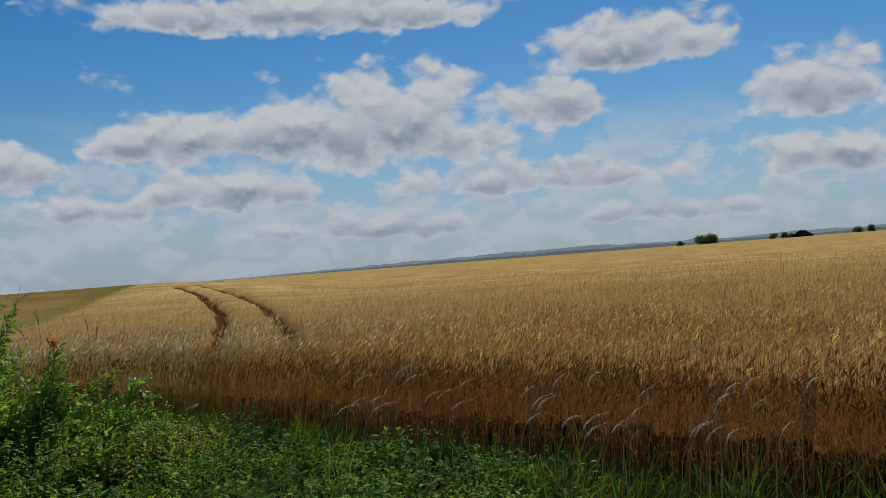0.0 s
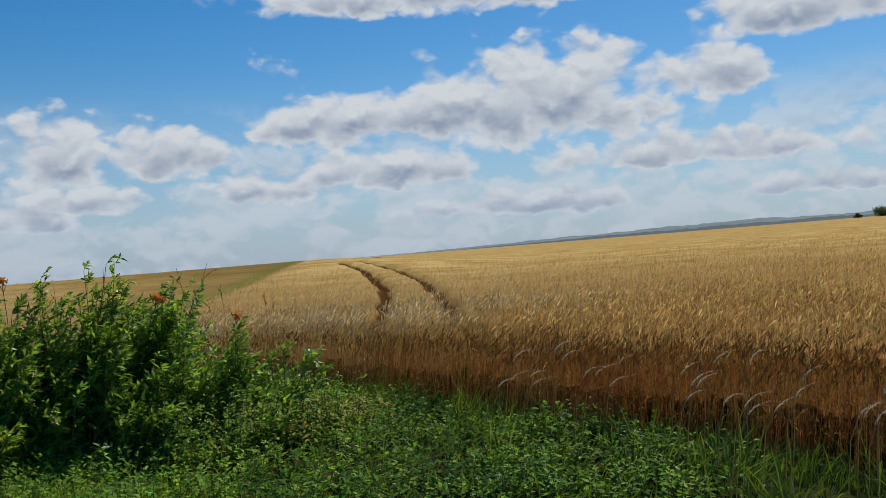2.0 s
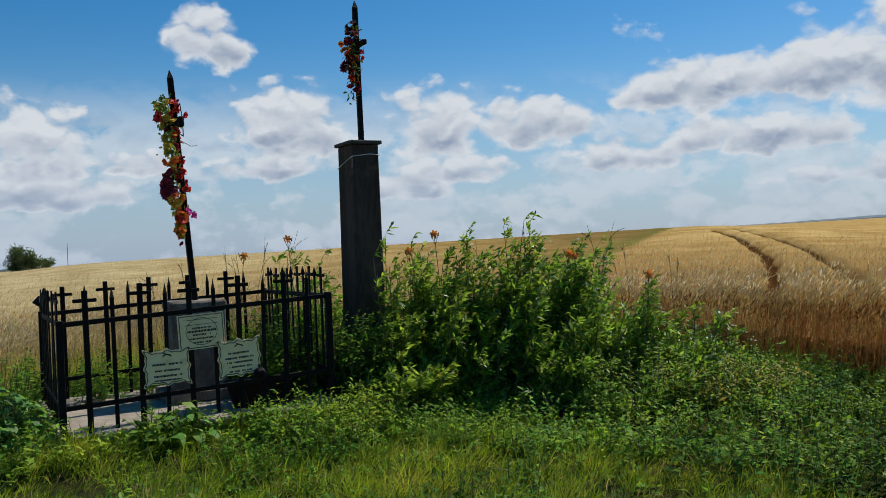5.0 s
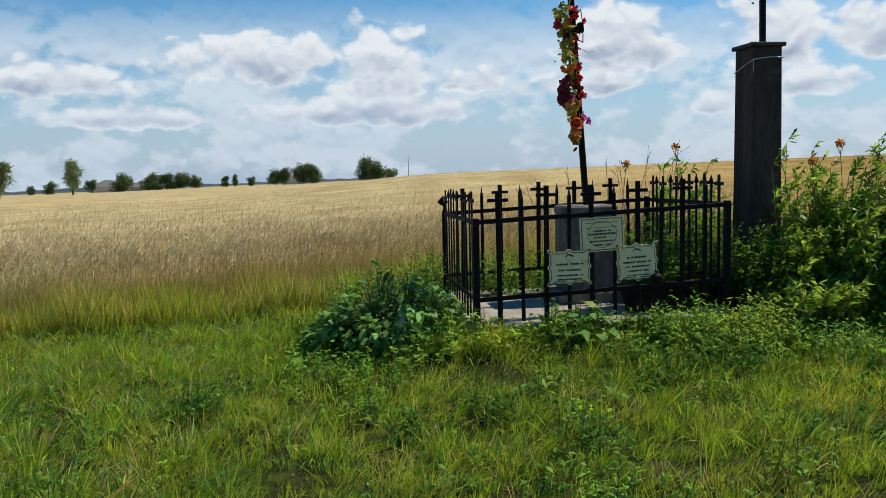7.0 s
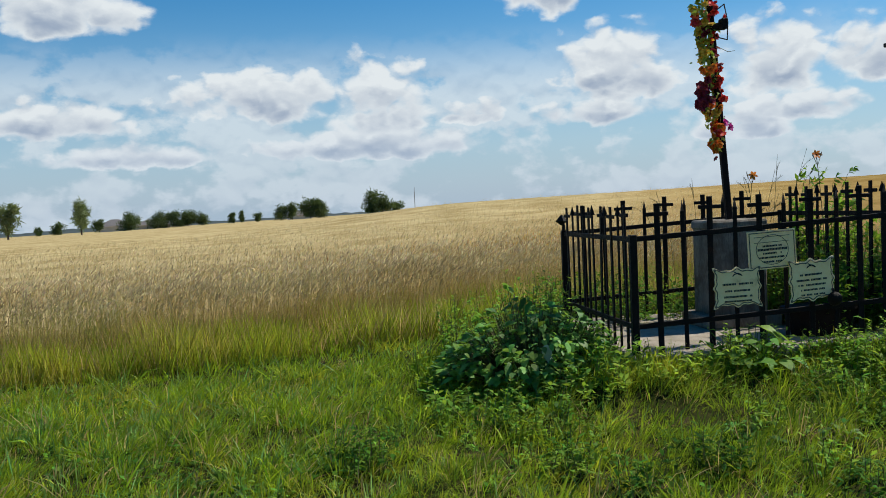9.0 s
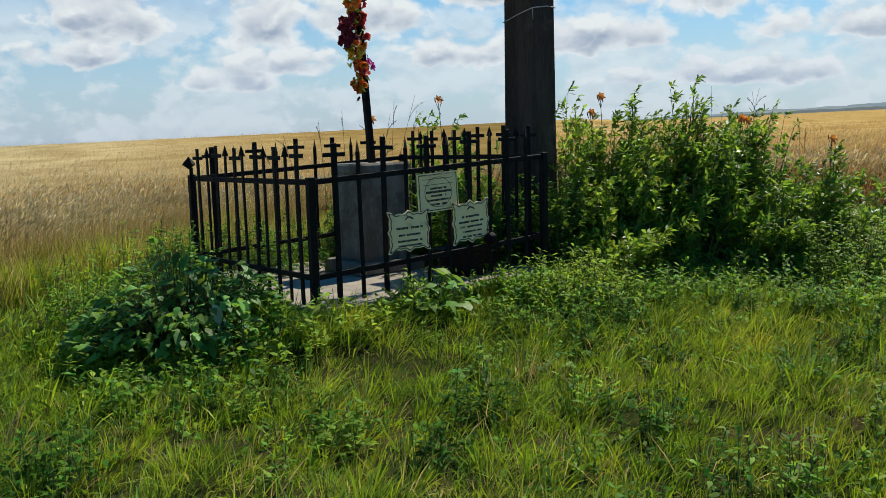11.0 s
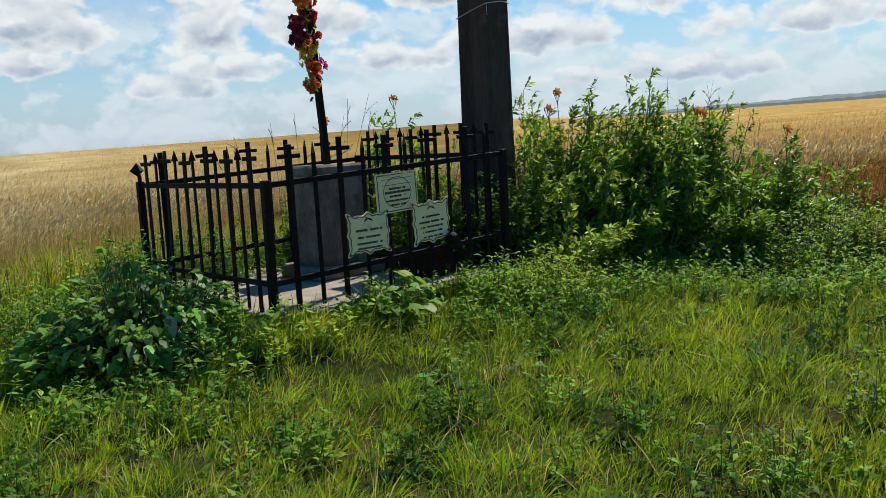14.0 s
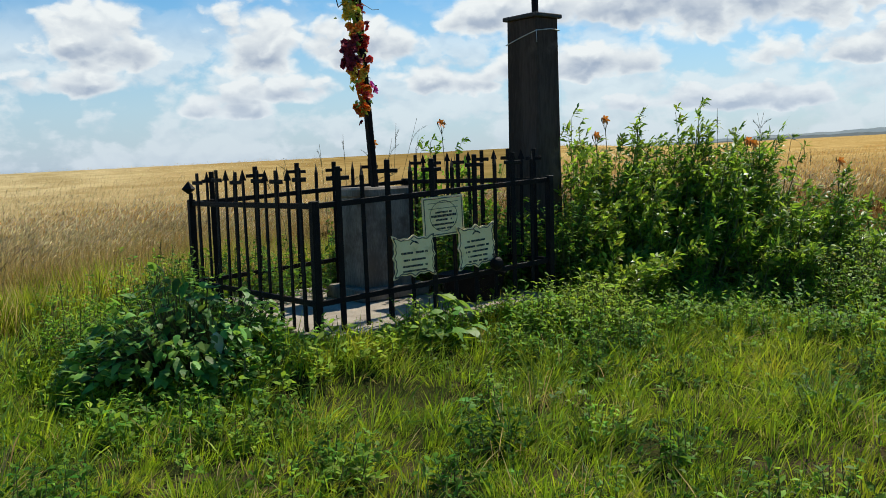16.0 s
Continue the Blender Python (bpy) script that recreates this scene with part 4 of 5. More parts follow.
for i, (x, y, h, ln) in enumerate([(4.45, 0.75, 2.13, -0.10), (3.95, 0.45, 1.95, -0.10), (5.55, -0.30, 1.80, 0.06), (5.70, -0.35, 1.76, -0.05), (6.05, -1.15, 1.52, 0.04), (2.95, 1.9, 2.0, -0.1), (2.45, 2.85, 1.85, 0.1)]):
    lily(x, y, h, ln, i)


def seed_stem(name, label, x, y, h, lean, mat, head, seed):
    """One tall grass or dock stem with a drooping head."""
    rnd = np.random.RandomState(seed)
    top = tagged(new(name), label, "grass", label.split(" ")[-1] + " stems")
    top.location = (x, y, float(land(x, y)))
    tip = Vector((lean, -0.1 * lean, h))
    bm = bmesh.new()
    rod(bm, (0, 0, 0), (lean * 0.35, 0, h * 0.6), 0.004, 0.003, 4)
    rod(bm, (lean * 0.35, 0, h * 0.6), tip, 0.003, 0.002, 4)
    part("stem", bm, STEM if mat is not PLUME else DRY, top)
    n = 110
    s = np.sort(rnd.uniform(0, 1, n))
    low_ = np.array([lean * 0.35, 0, h * 0.6])
    if mat is PLUME:
        # a slim spike along the bowed end of the stem
        reach_ = np.array(tip) - low_
        at = low_ + reach_ * (1 - head + head * s)[:, None] + np.array([lean * 0.45, -0.05, -0.13 * h]) * (s * s)[:, None]
        d_ = unit(reach_ + 2 * np.array([lean * 0.45, -0.05, -0.13 * h]) * s[:, None] / head)
        d_ = unit(d_ + rnd.normal(0, 0.13, (n, 3)))
        v_, f_ = blades(at + rnd.normal(0, 0.003, (n, 3)), d_, rnd.uniform(0.025, 0.045, n), 0.010 * (1.15 - 0.75 * s), 0.1, steps=1, belly=0.4)
    else:
        at = low_ + (np.array(tip) - low_) * (1 - head + head * s)[:, None]
        at[:, 0] += lean * 0.35 * s * s
        at[:, 2] -= 0.05 * h * s * s
        d_ = unit(rnd.normal(0, 0.22, (n, 3)) + np.array([lean, 0, 0.8]))
        v_, f_ = blades(at, d_, rnd.uniform(0.02, 0.045, n), 0.008, 0.2, steps=1, belly=0.4)
    link_mesh("seed_head", mesh_of("seed_head", v_, f_), mat, top)


rs = random.Random(5)
for i in range(34):
    u = rs.uniform(0, 1)
    seed_stem("grass_plume", "pale feathery grass head bending in wind", 7.5 - 1.2 * u + rs.uniform(-0.8, 0.2), -4.2 - 4.0 * u + rs.uniform(-0.6, 0.6), rs.uniform(0.70, 1.10), rs.uniform(0.25, 0.5), PLUME, 0.55, i)
for i in range(16):
    seed_stem("dock_weed", "thin brown seeding dock stem", rs.uniform(1.4, 3.2), rs.uniform(2.6, 3.3), rs.uniform(1.3, 2.15), rs.uniform(-0.4, 0.45), STEM, 0.4, 60 + i)
for i in range(12):
    seed_stem("dock_weed", "thin brown seeding dock stem", rs.uniform(4.2, 7.6), rs.uniform(-0.9, 1.0), rs.uniform(1.3, 2.1), rs.uniform(-0.3, 0.45), STEM, 0.35, 90 + i)


# ---------------- the plot ----------------
bm = bmesh.new()
box(bm, (SLABX[1] - SLABX[0], SLABY[1] - SLABY[0], 0.16), ((SLABX[0] + SLABX[1]) / 2, (SLABY[0] + SLABY[1]) / 2, -0.085), 0.012)
slab = tagged(part("plot_slab", bm, SLAB, None), "pale worn concrete slab under the fence", "slab")

FW, FD = 2.66, 2.37


def rise_of(x, y):
    """The fence climbs a little along its front."""
    return -0.021 + 0.0443 * x - 0.0095 * y


fence = tagged(new("fence"), "black iron fence with spear and cross tops", "fence")


def picket_mesh(kind):
    bm = bmesh.new()
    if kind == "cross":
        box(bm, (0.054, 0.015, 1.36), (0, 0, 0.68), 0.004)
        box(bm, (0.215, 0.0165, 0.036), (0, 0, 1.265), 0.004)
    else:
        box(bm, (0.040, 0.015, 1.26), (0, 0, 0.63), 0.004)
        bmesh.ops.create_cone(bm, cap_ends=True, segments=4, radius1=0.034, radius2=0.002, depth=0.10, matrix=Matrix.Translation((0, 0, 1.308)) @ Matrix.Rotation(radians(45), 4, "Z") @ Matrix.Diagonal((1, 0.5, 1, 1)))
    me = bpy.data.meshes.new("picket_" + kind)
    bm.to_mesh(me)
    bm.free()
    return me


PICKETS = {"cross": picket_mesh("cross"), "spear": picket_mesh("spear")}
for me in PICKETS.values():
    me.materials.append(IRON)
rp = random.Random(8)


def side_of_fence(a, b, n):
    a, b = Vector((*a, 0)), Vector((*b, 0))
    ang = math.degrees(math.atan2(b.y - a.y, b.x - a.x))
    for i in range(1, n + 1):
        p = a.lerp(b, i / (n + 1))
        ob = new("picket", PICKETS["cross" if i % 2 == 1 else "spear"])
        ob.parent = fence
        ob.matrix_basis = pose(p.x, p.y, rise_of(p.x, p.y) + rp.uniform(-0.014, 0.014), rp.uniform(-0.6, 0.6), rp.uniform(-0.9, 0.9), ang)
    for z in (1.05, 0.26):
        bm = bmesh.new()
        box(bm, ((b - a).length, 0.022, 0.048), (0, 0, 0), 0.004)
        c = (a + b) / 2
        climb = math.degrees(math.atan2(rise_of(b.x, b.y) - rise_of(a.x, a.y), (b - a).length))
        part("rail", bm, IRON, fence, at=pose(c.x, c.y, z + rise_of(c.x, c.y), 0, -climb, ang))


side_of_fence((0, 0), (FW, 0), 10)
side_of_fence((FW, 0), (FW, FD), 11)
side_of_fence((0, FD), (FW, FD), 10)
side_of_fence((0, 0), (0, FD), 11)
for px, py, finial in ((0, 0, False), (FW, 0, False), (FW, FD, False), (0, FD, True)):
    bm = bmesh.new()
    box(bm, (0.064, 0.064, 1.09), (0, 0, 0.545), 0.005)
    post = part("post", bm, IRON, fence, at=pose(px, py, rise_of(px, py)))
    if finial:
        bm = bmesh.new()
        rod(bm, (0, 0, 1.08), (0, 0, 1.16), 0.02, 0.02, 6)
        bmesh.ops.create_cone(bm, cap_ends=True, segments=4, radius1=0.075, radius2=0.004, depth=0.075, matrix=Matrix.Translation((-0.02, 0, 1.235)))
        bmesh.ops.create_cone(bm, cap_ends=True, segments=4, radius1=0.01, radius2=0.075, depth=0.05, matrix=Matrix.Translation((-0.02, 0, 1.1725)))
        part("finial", bm, IRON, post)


def plaque(x0, x1, z0, z1, y, label, lines, frilled, tilt):
    """A cream plate with a scrolled rim, an emblem and rows of unreadable lettering."""
    w, h = x1 - x0, z1 - z0
    top = tagged(new("plaque"), label, "plaque", "plaques on the fence")
    top.matrix_basis = pose((x0 + x1) / 2, y, (z0 + z1) / 2, 0, tilt, 0)
    bm = bmesh.new()
    ring = []
    M_ = 26

    def swell(u):
        """Outward swing of a side: curled corners, a crest in the middle."""
        if not frilled:
            return 1.0
        c_ = max(0.0, (abs(u) - 0.66) / 0.34)
        return 0.84 + 0.16 * c_ * c_ * (3 - 2 * c_) + 0.12 * math.exp(-((u / 0.15) ** 2)) + 0.022 * math.cos(u * 15)

    top_ = [(u_, swell(u_)) for u_ in (1 - 2 * i / M_ for i in range(M_))]
    side_ = [(1 - (1 - swell(u_)) * 0.6, u_) for u_ in (1 - 2 * i / M_ for i in range(M_))]
    ring = top_ + [(-a_, b_) for a_, b_ in side_] + [(-u_, -v_) for u_, v_ in top_] + [(a_, -b_) for a_, b_ in side_]
    ring = [(px * w / 2, pz * h / 2) for px, pz in ring]
    N = len(ring)
    front = [bm.verts.new((px, -0.006, pz)) for px, pz in ring]
    back = [bm.verts.new((px, 0.006, pz)) for px, pz in ring]
    bm.faces.new(front)
    bm.faces.new(back[::-1])
    for i in range(N):
        j = (i + 1) % N
        bm.faces.new((front[i], back[i], back[j], front[j]))
    bmesh.ops.recalc_face_normals(bm, faces=bm.faces)
    plate = part("plate", bm, PLATE, top)
    bm = bmesh.new()
    for i in range(N):
        j = (i + 1) % N
        a, b = Vector((ring[i][0] * 0.93, -0.008, ring[i][1] * 0.91)), Vector((ring[j][0] * 0.93, -0.008, ring[j][1] * 0.91))
        if (b - a).length > 0.0005:
            rod(bm, a, b, 0.0048, sides=4)
    if frilled:
        for sx in (-1, 1):
            for sz in (-1, 1):
                bmesh.ops.create_uvsphere(bm, u_segments=8, v_segments=5, radius=0.013, matrix=Matrix.Translation((sx * w * 0.455, -0.008, sz * h * 0.44)) @ Matrix.Diagonal((1, 0.35, 1, 1)))
    part("rim", bm, FRETS, top, "dark scrolled rim line")
    rnd = random.Random(int(x0 * 100))
    for zc, wd, hh in lines:
        bm = bmesh.new()
        xx = -wd * w / 2
        while xx < wd * w / 2 - 0.008:
            step = rnd.uniform(0.010, 0.017)
            if rnd.random() > 0.13:
                box(bm, (step * 0.74, 0.003, hh), (xx + step / 2, -0.0085, zc * h))
            xx += step
        tagged(part("lettering", bm, INK, top), kind="stuff")
    if frilled:
        bm = bmesh.new()
        for k_ in range(9):
            a = math.pi * (0.15 + 0.7 * k_ / 8)
            box(bm, (0.034, 0.003, 0.008), (0.035 * math.cos(a) + 0.0, -0.0085, 0.27 * h + 0.022 * math.sin(a)), turn=Matrix.Rotation(-a * 0.6 + 0.9, 3, "Y"))
        box(bm, (0.07, 0.003, 0.008), (0, -0.0086, 0.33 * h), turn=Matrix.Rotation(0.5, 3, "Y"))
        part("emblem", bm, INK, top, "small black sprig emblem")
    return top


names = [(0.08, 0.62, 0.018), (-0.08, 0.52, 0.017), (-0.22, 0.58, 0.017), (-0.33, 0.56, 0.015)]
plaque(0.725, 1.19, 0.36, 0.74, -0.034, "cream plaque with scrolled rim wired to iron bars", names, True, -1.0)
plaque(1.445, 1.90, 0.375, 0.785, -0.034, "cream plaque with scrolled rim and black lettering", [(0.12, 0.5, 0.017), (0.0, 0.66, 0.017), (-0.11, 0.6, 0.016), (-0.22, 0.5, 0.016), (-0.33, 0.5, 0.015)], True, -3.0)
big = plaque(1.075, 1.535, 0.70, 1.05, -0.017, "square cream plaque with arched frame and black lettering", [(0.10, 0.4, 0.016), (0.01, 0.62, 0.02), (-0.09, 0.4, 0.016), (-0.20, 0.6, 0.016), (-0.31, 0.4, 0.016)], False, -2.5)
bm = bmesh.new()
for i in range(28):
    a, b = math.pi * i / 28 * 2, math.pi * (i + 1) / 28 * 2
    rod(bm, (0.155 * math.cos(a), -0.008, 0.135 * math.sin(a)), (0.155 * math.cos(b), -0.008, 0.135 * math.sin(b)), 0.003, sides=4)
for z in (0.07, 0.12):
    rod(bm, (-0.17, -0.008, z), (0.17, -0.008, z), 0.0025, sides=4)
part("arched_frame", bm, FRETS, big, "thin brown arched frame lines")

lantern = tagged(new("grave_lantern"), "black round lantern hooked on the fence", "lantern")
lantern.location = (1.86, -0.095, 0.40)
bm = bmesh.new()
bmesh.ops.create_uvsphere(bm, u_segments=16, v_segments=10, radius=0.066, matrix=Matrix.Diagonal((1, 0.9, 1.0, 1)))
part("bowl", bm, IRON, lantern, smooth=True)
bm = bmesh.new()
rod(bm, (0, 0, 0.05), (0, 0.03, 0.09), 0.012, 0.008, 6)
rod(bm, (0, 0.03, 0.09), (0, 0.10, 0.07), 0.005, sides=5)
part("hook", bm, IRON, lantern)
# made-up black vessel standing in for the shaded dark mass below the plaque
shade_mass = tagged(new("planter"), "low black form for the shaded mass on the slab", "planter")
shade_mass.location = (2.02, 0.42, -0.006)
bm = bmesh.new()
bmesh.ops.create_cone(bm, cap_ends=True, segments=20, radius1=0.20, radius2=0.26, depth=0.26, matrix=Matrix.Translation((0, 0, 0.13)) @ Matrix.Diagonal((1.5, 0.8, 1, 1)))
part("shade_mass", bm, IRON, shade_mass)
bm = bmesh.new()
bmesh.ops.create_cone(bm, cap_ends=True, segments=20, radius1=0.275, radius2=0.275, depth=0.035, matrix=Matrix.Translation((0, 0, 0.268)) @ Matrix.Diagonal((1.5, 0.8, 1, 1)))
part("rim", bm, IRON, shade_mass)

# stone pedestal and the cross on it
ped = tagged(new("pedestal"), "weathered grey concrete pedestal inside the fence", "pedestal")
ped.location = (1.55, 1.40, -0.005)
bm = bmesh.new()
box(bm, (0.60, 0.50, 0.92), (0, 0, 0.57), 0.015)
part("shaft", bm, CONCRETE, ped)
bm = bmesh.new()
box(bm, (0.63, 0.53, 0.10), (0, 0, 1.07), 0.02)
part("top_course", bm, CONCRETE, ped)
bm = bmesh.new()
box(bm, (0.82, 0.70, 0.13), (0, 0, 0.065), 0.015)
part("plinth", bm, CONCRETE, ped)


def cross(name, label, base, tip, arm_z, arm, thick, rings):
    top = tagged(new(name), label, "cross")
    base, tip = Vector(base), Vector(tip)
    way = (tip - base).normalized()
    top.matrix_basis = Matrix.Translation(base) @ Vector((0, 0, 1)).rotation_difference(way).to_matrix().to_4x4()
    h = (tip - base).length
    bm = bmesh.new()
    box(bm, (thick, thick, h), (0, 0, h / 2), thick * 0.12)
    bmesh.ops.create_cone(bm, cap_ends=True, segments=4, radius1=thick * 0.66, radius2=0.004, depth=0.09, matrix=Matrix.Translation((0, 0, h + 0.045)) @ Matrix.Rotation(radians(45), 4, "Z"))
    part("upright", bm, IRON, top)
    bm = bmesh.new()
    box(bm, (thick * 0.9, arm * 2, thick), (0, 0, arm_z), thick * 0.12)
    if rings:
        for s in (-1, 1):
            box(bm, (thick * 0.9, 0.10, thick * 1.7), (0, s * (arm - 0.04), arm_z), thick * 0.12)
    part("arm", bm, IRON, top)
    if rings:
        for s in (-1, 1):
            bm = bmesh.new()
            pts = [(0, s * (arm * 0.55), arm_z + 0.17), (0, s * (arm + 0.02), arm_z + 0.19), (0, s * (arm + 0.07), arm_z), (0, s * (arm + 0.02), arm_z - 0.17), (0, s * (arm * 0.55), arm_z - 0.12), (0, s * 0.04, arm_z - 0.05)]
            for a, b in zip(pts, pts[1:]):
                rod(bm, a, b, 0.006, sides=5)
            part("wire_loop", bm, IRON, top, "bent thin iron loop")
    return top


cross("iron_cross", "tall leaning black iron cross on the pedestal", (1.56, 1.40, 1.11), (1.38, 1.40, 3.66), 2.02, 0.33, 0.065, True)


def rosette(rnd, c, size, face):
    """A full artificial bloom: three rings of cupped petals round one facing."""
    vs, fs, off = [], [], 0
    e1 = unit(np.cross(face, rnd.normal(0, 1, 3))[None])[0]
    e2 = np.cross(face, e1)
    for ring_, n, open_ in ((1.0, 9, 0.35), (0.78, 7, 0.8), (0.5, 5, 1.8)):
        a = np.arange(n) * 6.283 / n + rnd.uniform(0, 6)
        d_ = unit(np.cos(a)[:, None] * e1 + np.sin(a)[:, None] * e2 + face * open_ + rnd.normal(0, 0.12, (n, 3)))
        ln = size * ring_ * rnd.uniform(0.8, 1.15, n)
        v_, f_ = blades(np.repeat(c[None], n, 0), d_, ln, ln * 0.8, rnd.uniform(0, 0.3, n), side=np.cross(d_, face), steps=3, belly=0.6)
        vs.append(v_), fs.append(f_ + off)
        off += len(v_)
    return np.concatenate(vs), np.concatenate(fs)


def garland(name, label, foot, tip, bunches, green, seed, leaf):
    """Artificial flowers tied along an upright; bunches: height, offset sideways, colour, count, size."""
    rnd = np.random.RandomState(seed)
    top = tagged(new(name), label, "garland")
    a, b = np.array(foot), np.array(tip)
    axis = lambda z_: a + (b - a) * (z_ - a[2]) / (b[2] - a[2])
    zs = [q[0] for q in bunches]
    o = axis((min(zs) + max(zs)) / 2)
    top.location = tuple(o)
    for z_, dx_, colour, n, size in bunches:
        for _ in range(n * 3):
            c = axis(z_ + rnd.normal(0, 0.05)) + np.array([dx_ * 0.9 + rnd.normal(0, 0.03), rnd.uniform(-0.11, 0.08), 0]) - o
            face = unit((np.array([dx_ * 3, -0.8, 0.2]) + rnd.normal(0, 0.5, 3))[None])[0]
            v_, f_ = rosette(rnd, c, size * rnd.uniform(0.5, 0.95), face)
            link_mesh("flower", mesh_of("flower", v_, f_), PETALS[colour], top)
    vs, fs, off = [], [], 0
    for z_, dx_, n in green:
        c = axis(z_) + rnd.normal(0, 1, (n, 3)) * np.array([0.036, 0.05, 0.055]) + np.array([dx_ * 0.85, -0.03, 0]) - o
        ln = rnd.uniform(0.035, 0.075, n)
        d_ = unit(rnd.normal(0, 1, (n, 3)))
        v_, f_ = blades(c, d_, ln, ln * 0.6, 0.3, side=np.cross(d_, rnd.normal(0, 1, (n, 3))), steps=2)
        tagged(link_mesh("leaf_spray", mesh_of("leaf_spray", v_, f_), leaf, top), kind="stuff")
    for _ in range(9):
        c = axis(rnd.uniform(min(zs), max(zs))) - o
        bm = bmesh.new()
        q = c + np.array([rnd.normal(0, 0.13), -0.05, rnd.uniform(-0.10, 0.06)])
        rod(bm, c, q, 0.004, 0.003, 4)
        rod(bm, q, q + rnd.normal(0, 0.05, 3), 0.003, 0.002, 4)
        part("twig", bm, STEM, top)


R_, O_, Y_, D_, M_ = 0, 1, 2, 3, 4
garland("flower_garland", "faded artificial flower garland tied on the cross", (1.56, 1.40, 1.11), (1.38, 1.40, 3.66),
        [(3.33, 0.0, R_, 2, 0.07), (3.32, -0.13, Y_, 1, 0.075), (2.97, -0.10, Y_, 2, 0.07), (3.22, -0.17, R_, 1, 0.07), (3.20, -0.09, Y_, 2, 0.08), (3.24, 0.01, R_, 2, 0.06), (3.06, -0.12, D_, 1, 0.07), (3.02, -0.02, R_, 3, 0.06),
         (2.88, 0.0, D_, 2, 0.06), (2.84, -0.10, Y_, 2, 0.07), (2.72, -0.02, R_, 2, 0.06), (2.70, -0.09, O_, 2, 0.07), (2.58, 0.0, R_, 3, 0.07), (2.50, -0.17, D_, 3, 0.085),
         (2.46, 0.02, R_, 2, 0.06), (2.40, -0.13, D_, 2, 0.08), (2.32, -0.19, D_, 2, 0.075), (2.30, -0.09, O_, 2, 0.07), (2.20, -0.14, Y_, 3, 0.075), (2.10, -0.07, O_, 3, 0.075),
         (2.13, 0.07, M_, 1, 0.085), (2.02, -0.06, R_, 2, 0.07), (1.93, -0.09, O_, 2, 0.06), (1.87, -0.06, D_, 2, 0.06)],
        [(3.36, -0.14, 60), (3.27, -0.12, 26), (3.08, -0.14, 34), (2.95, -0.10, 50), (2.84, -0.12, 40), (2.72, -0.08, 10), (2.45, -0.06, 10), (2.30, -0.04, 14), (1.95, -0.1, 10), (3.12, -0.05, 30), (2.78, -0.05, 30), (2.55, -0.1, 26), (2.2, -0.08, 26), (2.0, -0.06, 22)], 31, FAKELEAF)

pil = tagged(new("pillar"), "tall dark weathered pillar with a flat cap", "pillar")
pil.location = (3.51, 1.05, -0.10)
bm = bmesh.new()
box(bm, (0.34, 0.46, 2.98), (0, 0, 1.49), 0.012)
for v_ in bm.verts:
    t_ = 1.0 + 0.10 * (1 - v_.co.z / 2.98)
    v_.co.x, v_.co.y = v_.co.x * t_, v_.co.y * t_
part("shaft", bm, WOOD, pil)
bm = bmesh.new()
box(bm, (0.41, 0.53, 0.045), (0, 0, 3.0), 0.008)
part("cap", bm, CAPM, pil)
bm = bmesh.new()
loop = [(-0.178, -0.240, 2.83), (0.05, -0.242, 2.86), (0.178, -0.240, 2.85), (0.179, 0.0, 2.85), (0.178, 0.240, 2.84), (-0.178, 0.240, 2.72), (-0.180, 0.0, 2.78)]
for a, b in zip(loop, loop[1:] + loop[:1]):
    rod(bm, a, b, 0.006, sides=5)
rod(bm, loop[0], (-0.19, -0.26, 2.70), 0.003, sides=4)
rod(bm, loop[3], (0.215, 0.02, 2.62), 0.003, sides=4)
part("wire_band", bm, WIRE, pil, "pale wire tied round the top")
cross("iron_cross", "black iron cross standing on the dark pillar", (3.56, 1.05, 2.92), (3.54, 1.05, 4.56), 1.18, 0.26, 0.06, False)
garland("flower_garland", "small artificial flower wreath on the pillar cross", (3.56, 1.05, 2.92), (3.54, 1.05, 4.56),
        [(4.26, -0.10, D_, 2, 0.06), (4.15, -0.14, D_, 2, 0.06), (4.12, 0.0, O_, 1, 0.06), (4.0, -0.16, O_, 2, 0.07), (3.95, -0.03, R_, 2, 0.065), (3.86, -0.14, D_, 2, 0.07), (3.80, -0.06, O_, 2, 0.07), (3.72, -0.10, R_, 2, 0.06), (3.64, -0.06, D_, 2, 0.06)],
        [(4.3, -0.10, 14), (4.15, -0.12, 14), (4.02, -0.08, 12), (3.85, -0.12, 12), (3.66, -0.09, 14), (3.50, -0.10, 16), (4.2, -0.05, 30), (3.95, -0.08, 34), (3.75, -0.08, 30)], 32, VINE)


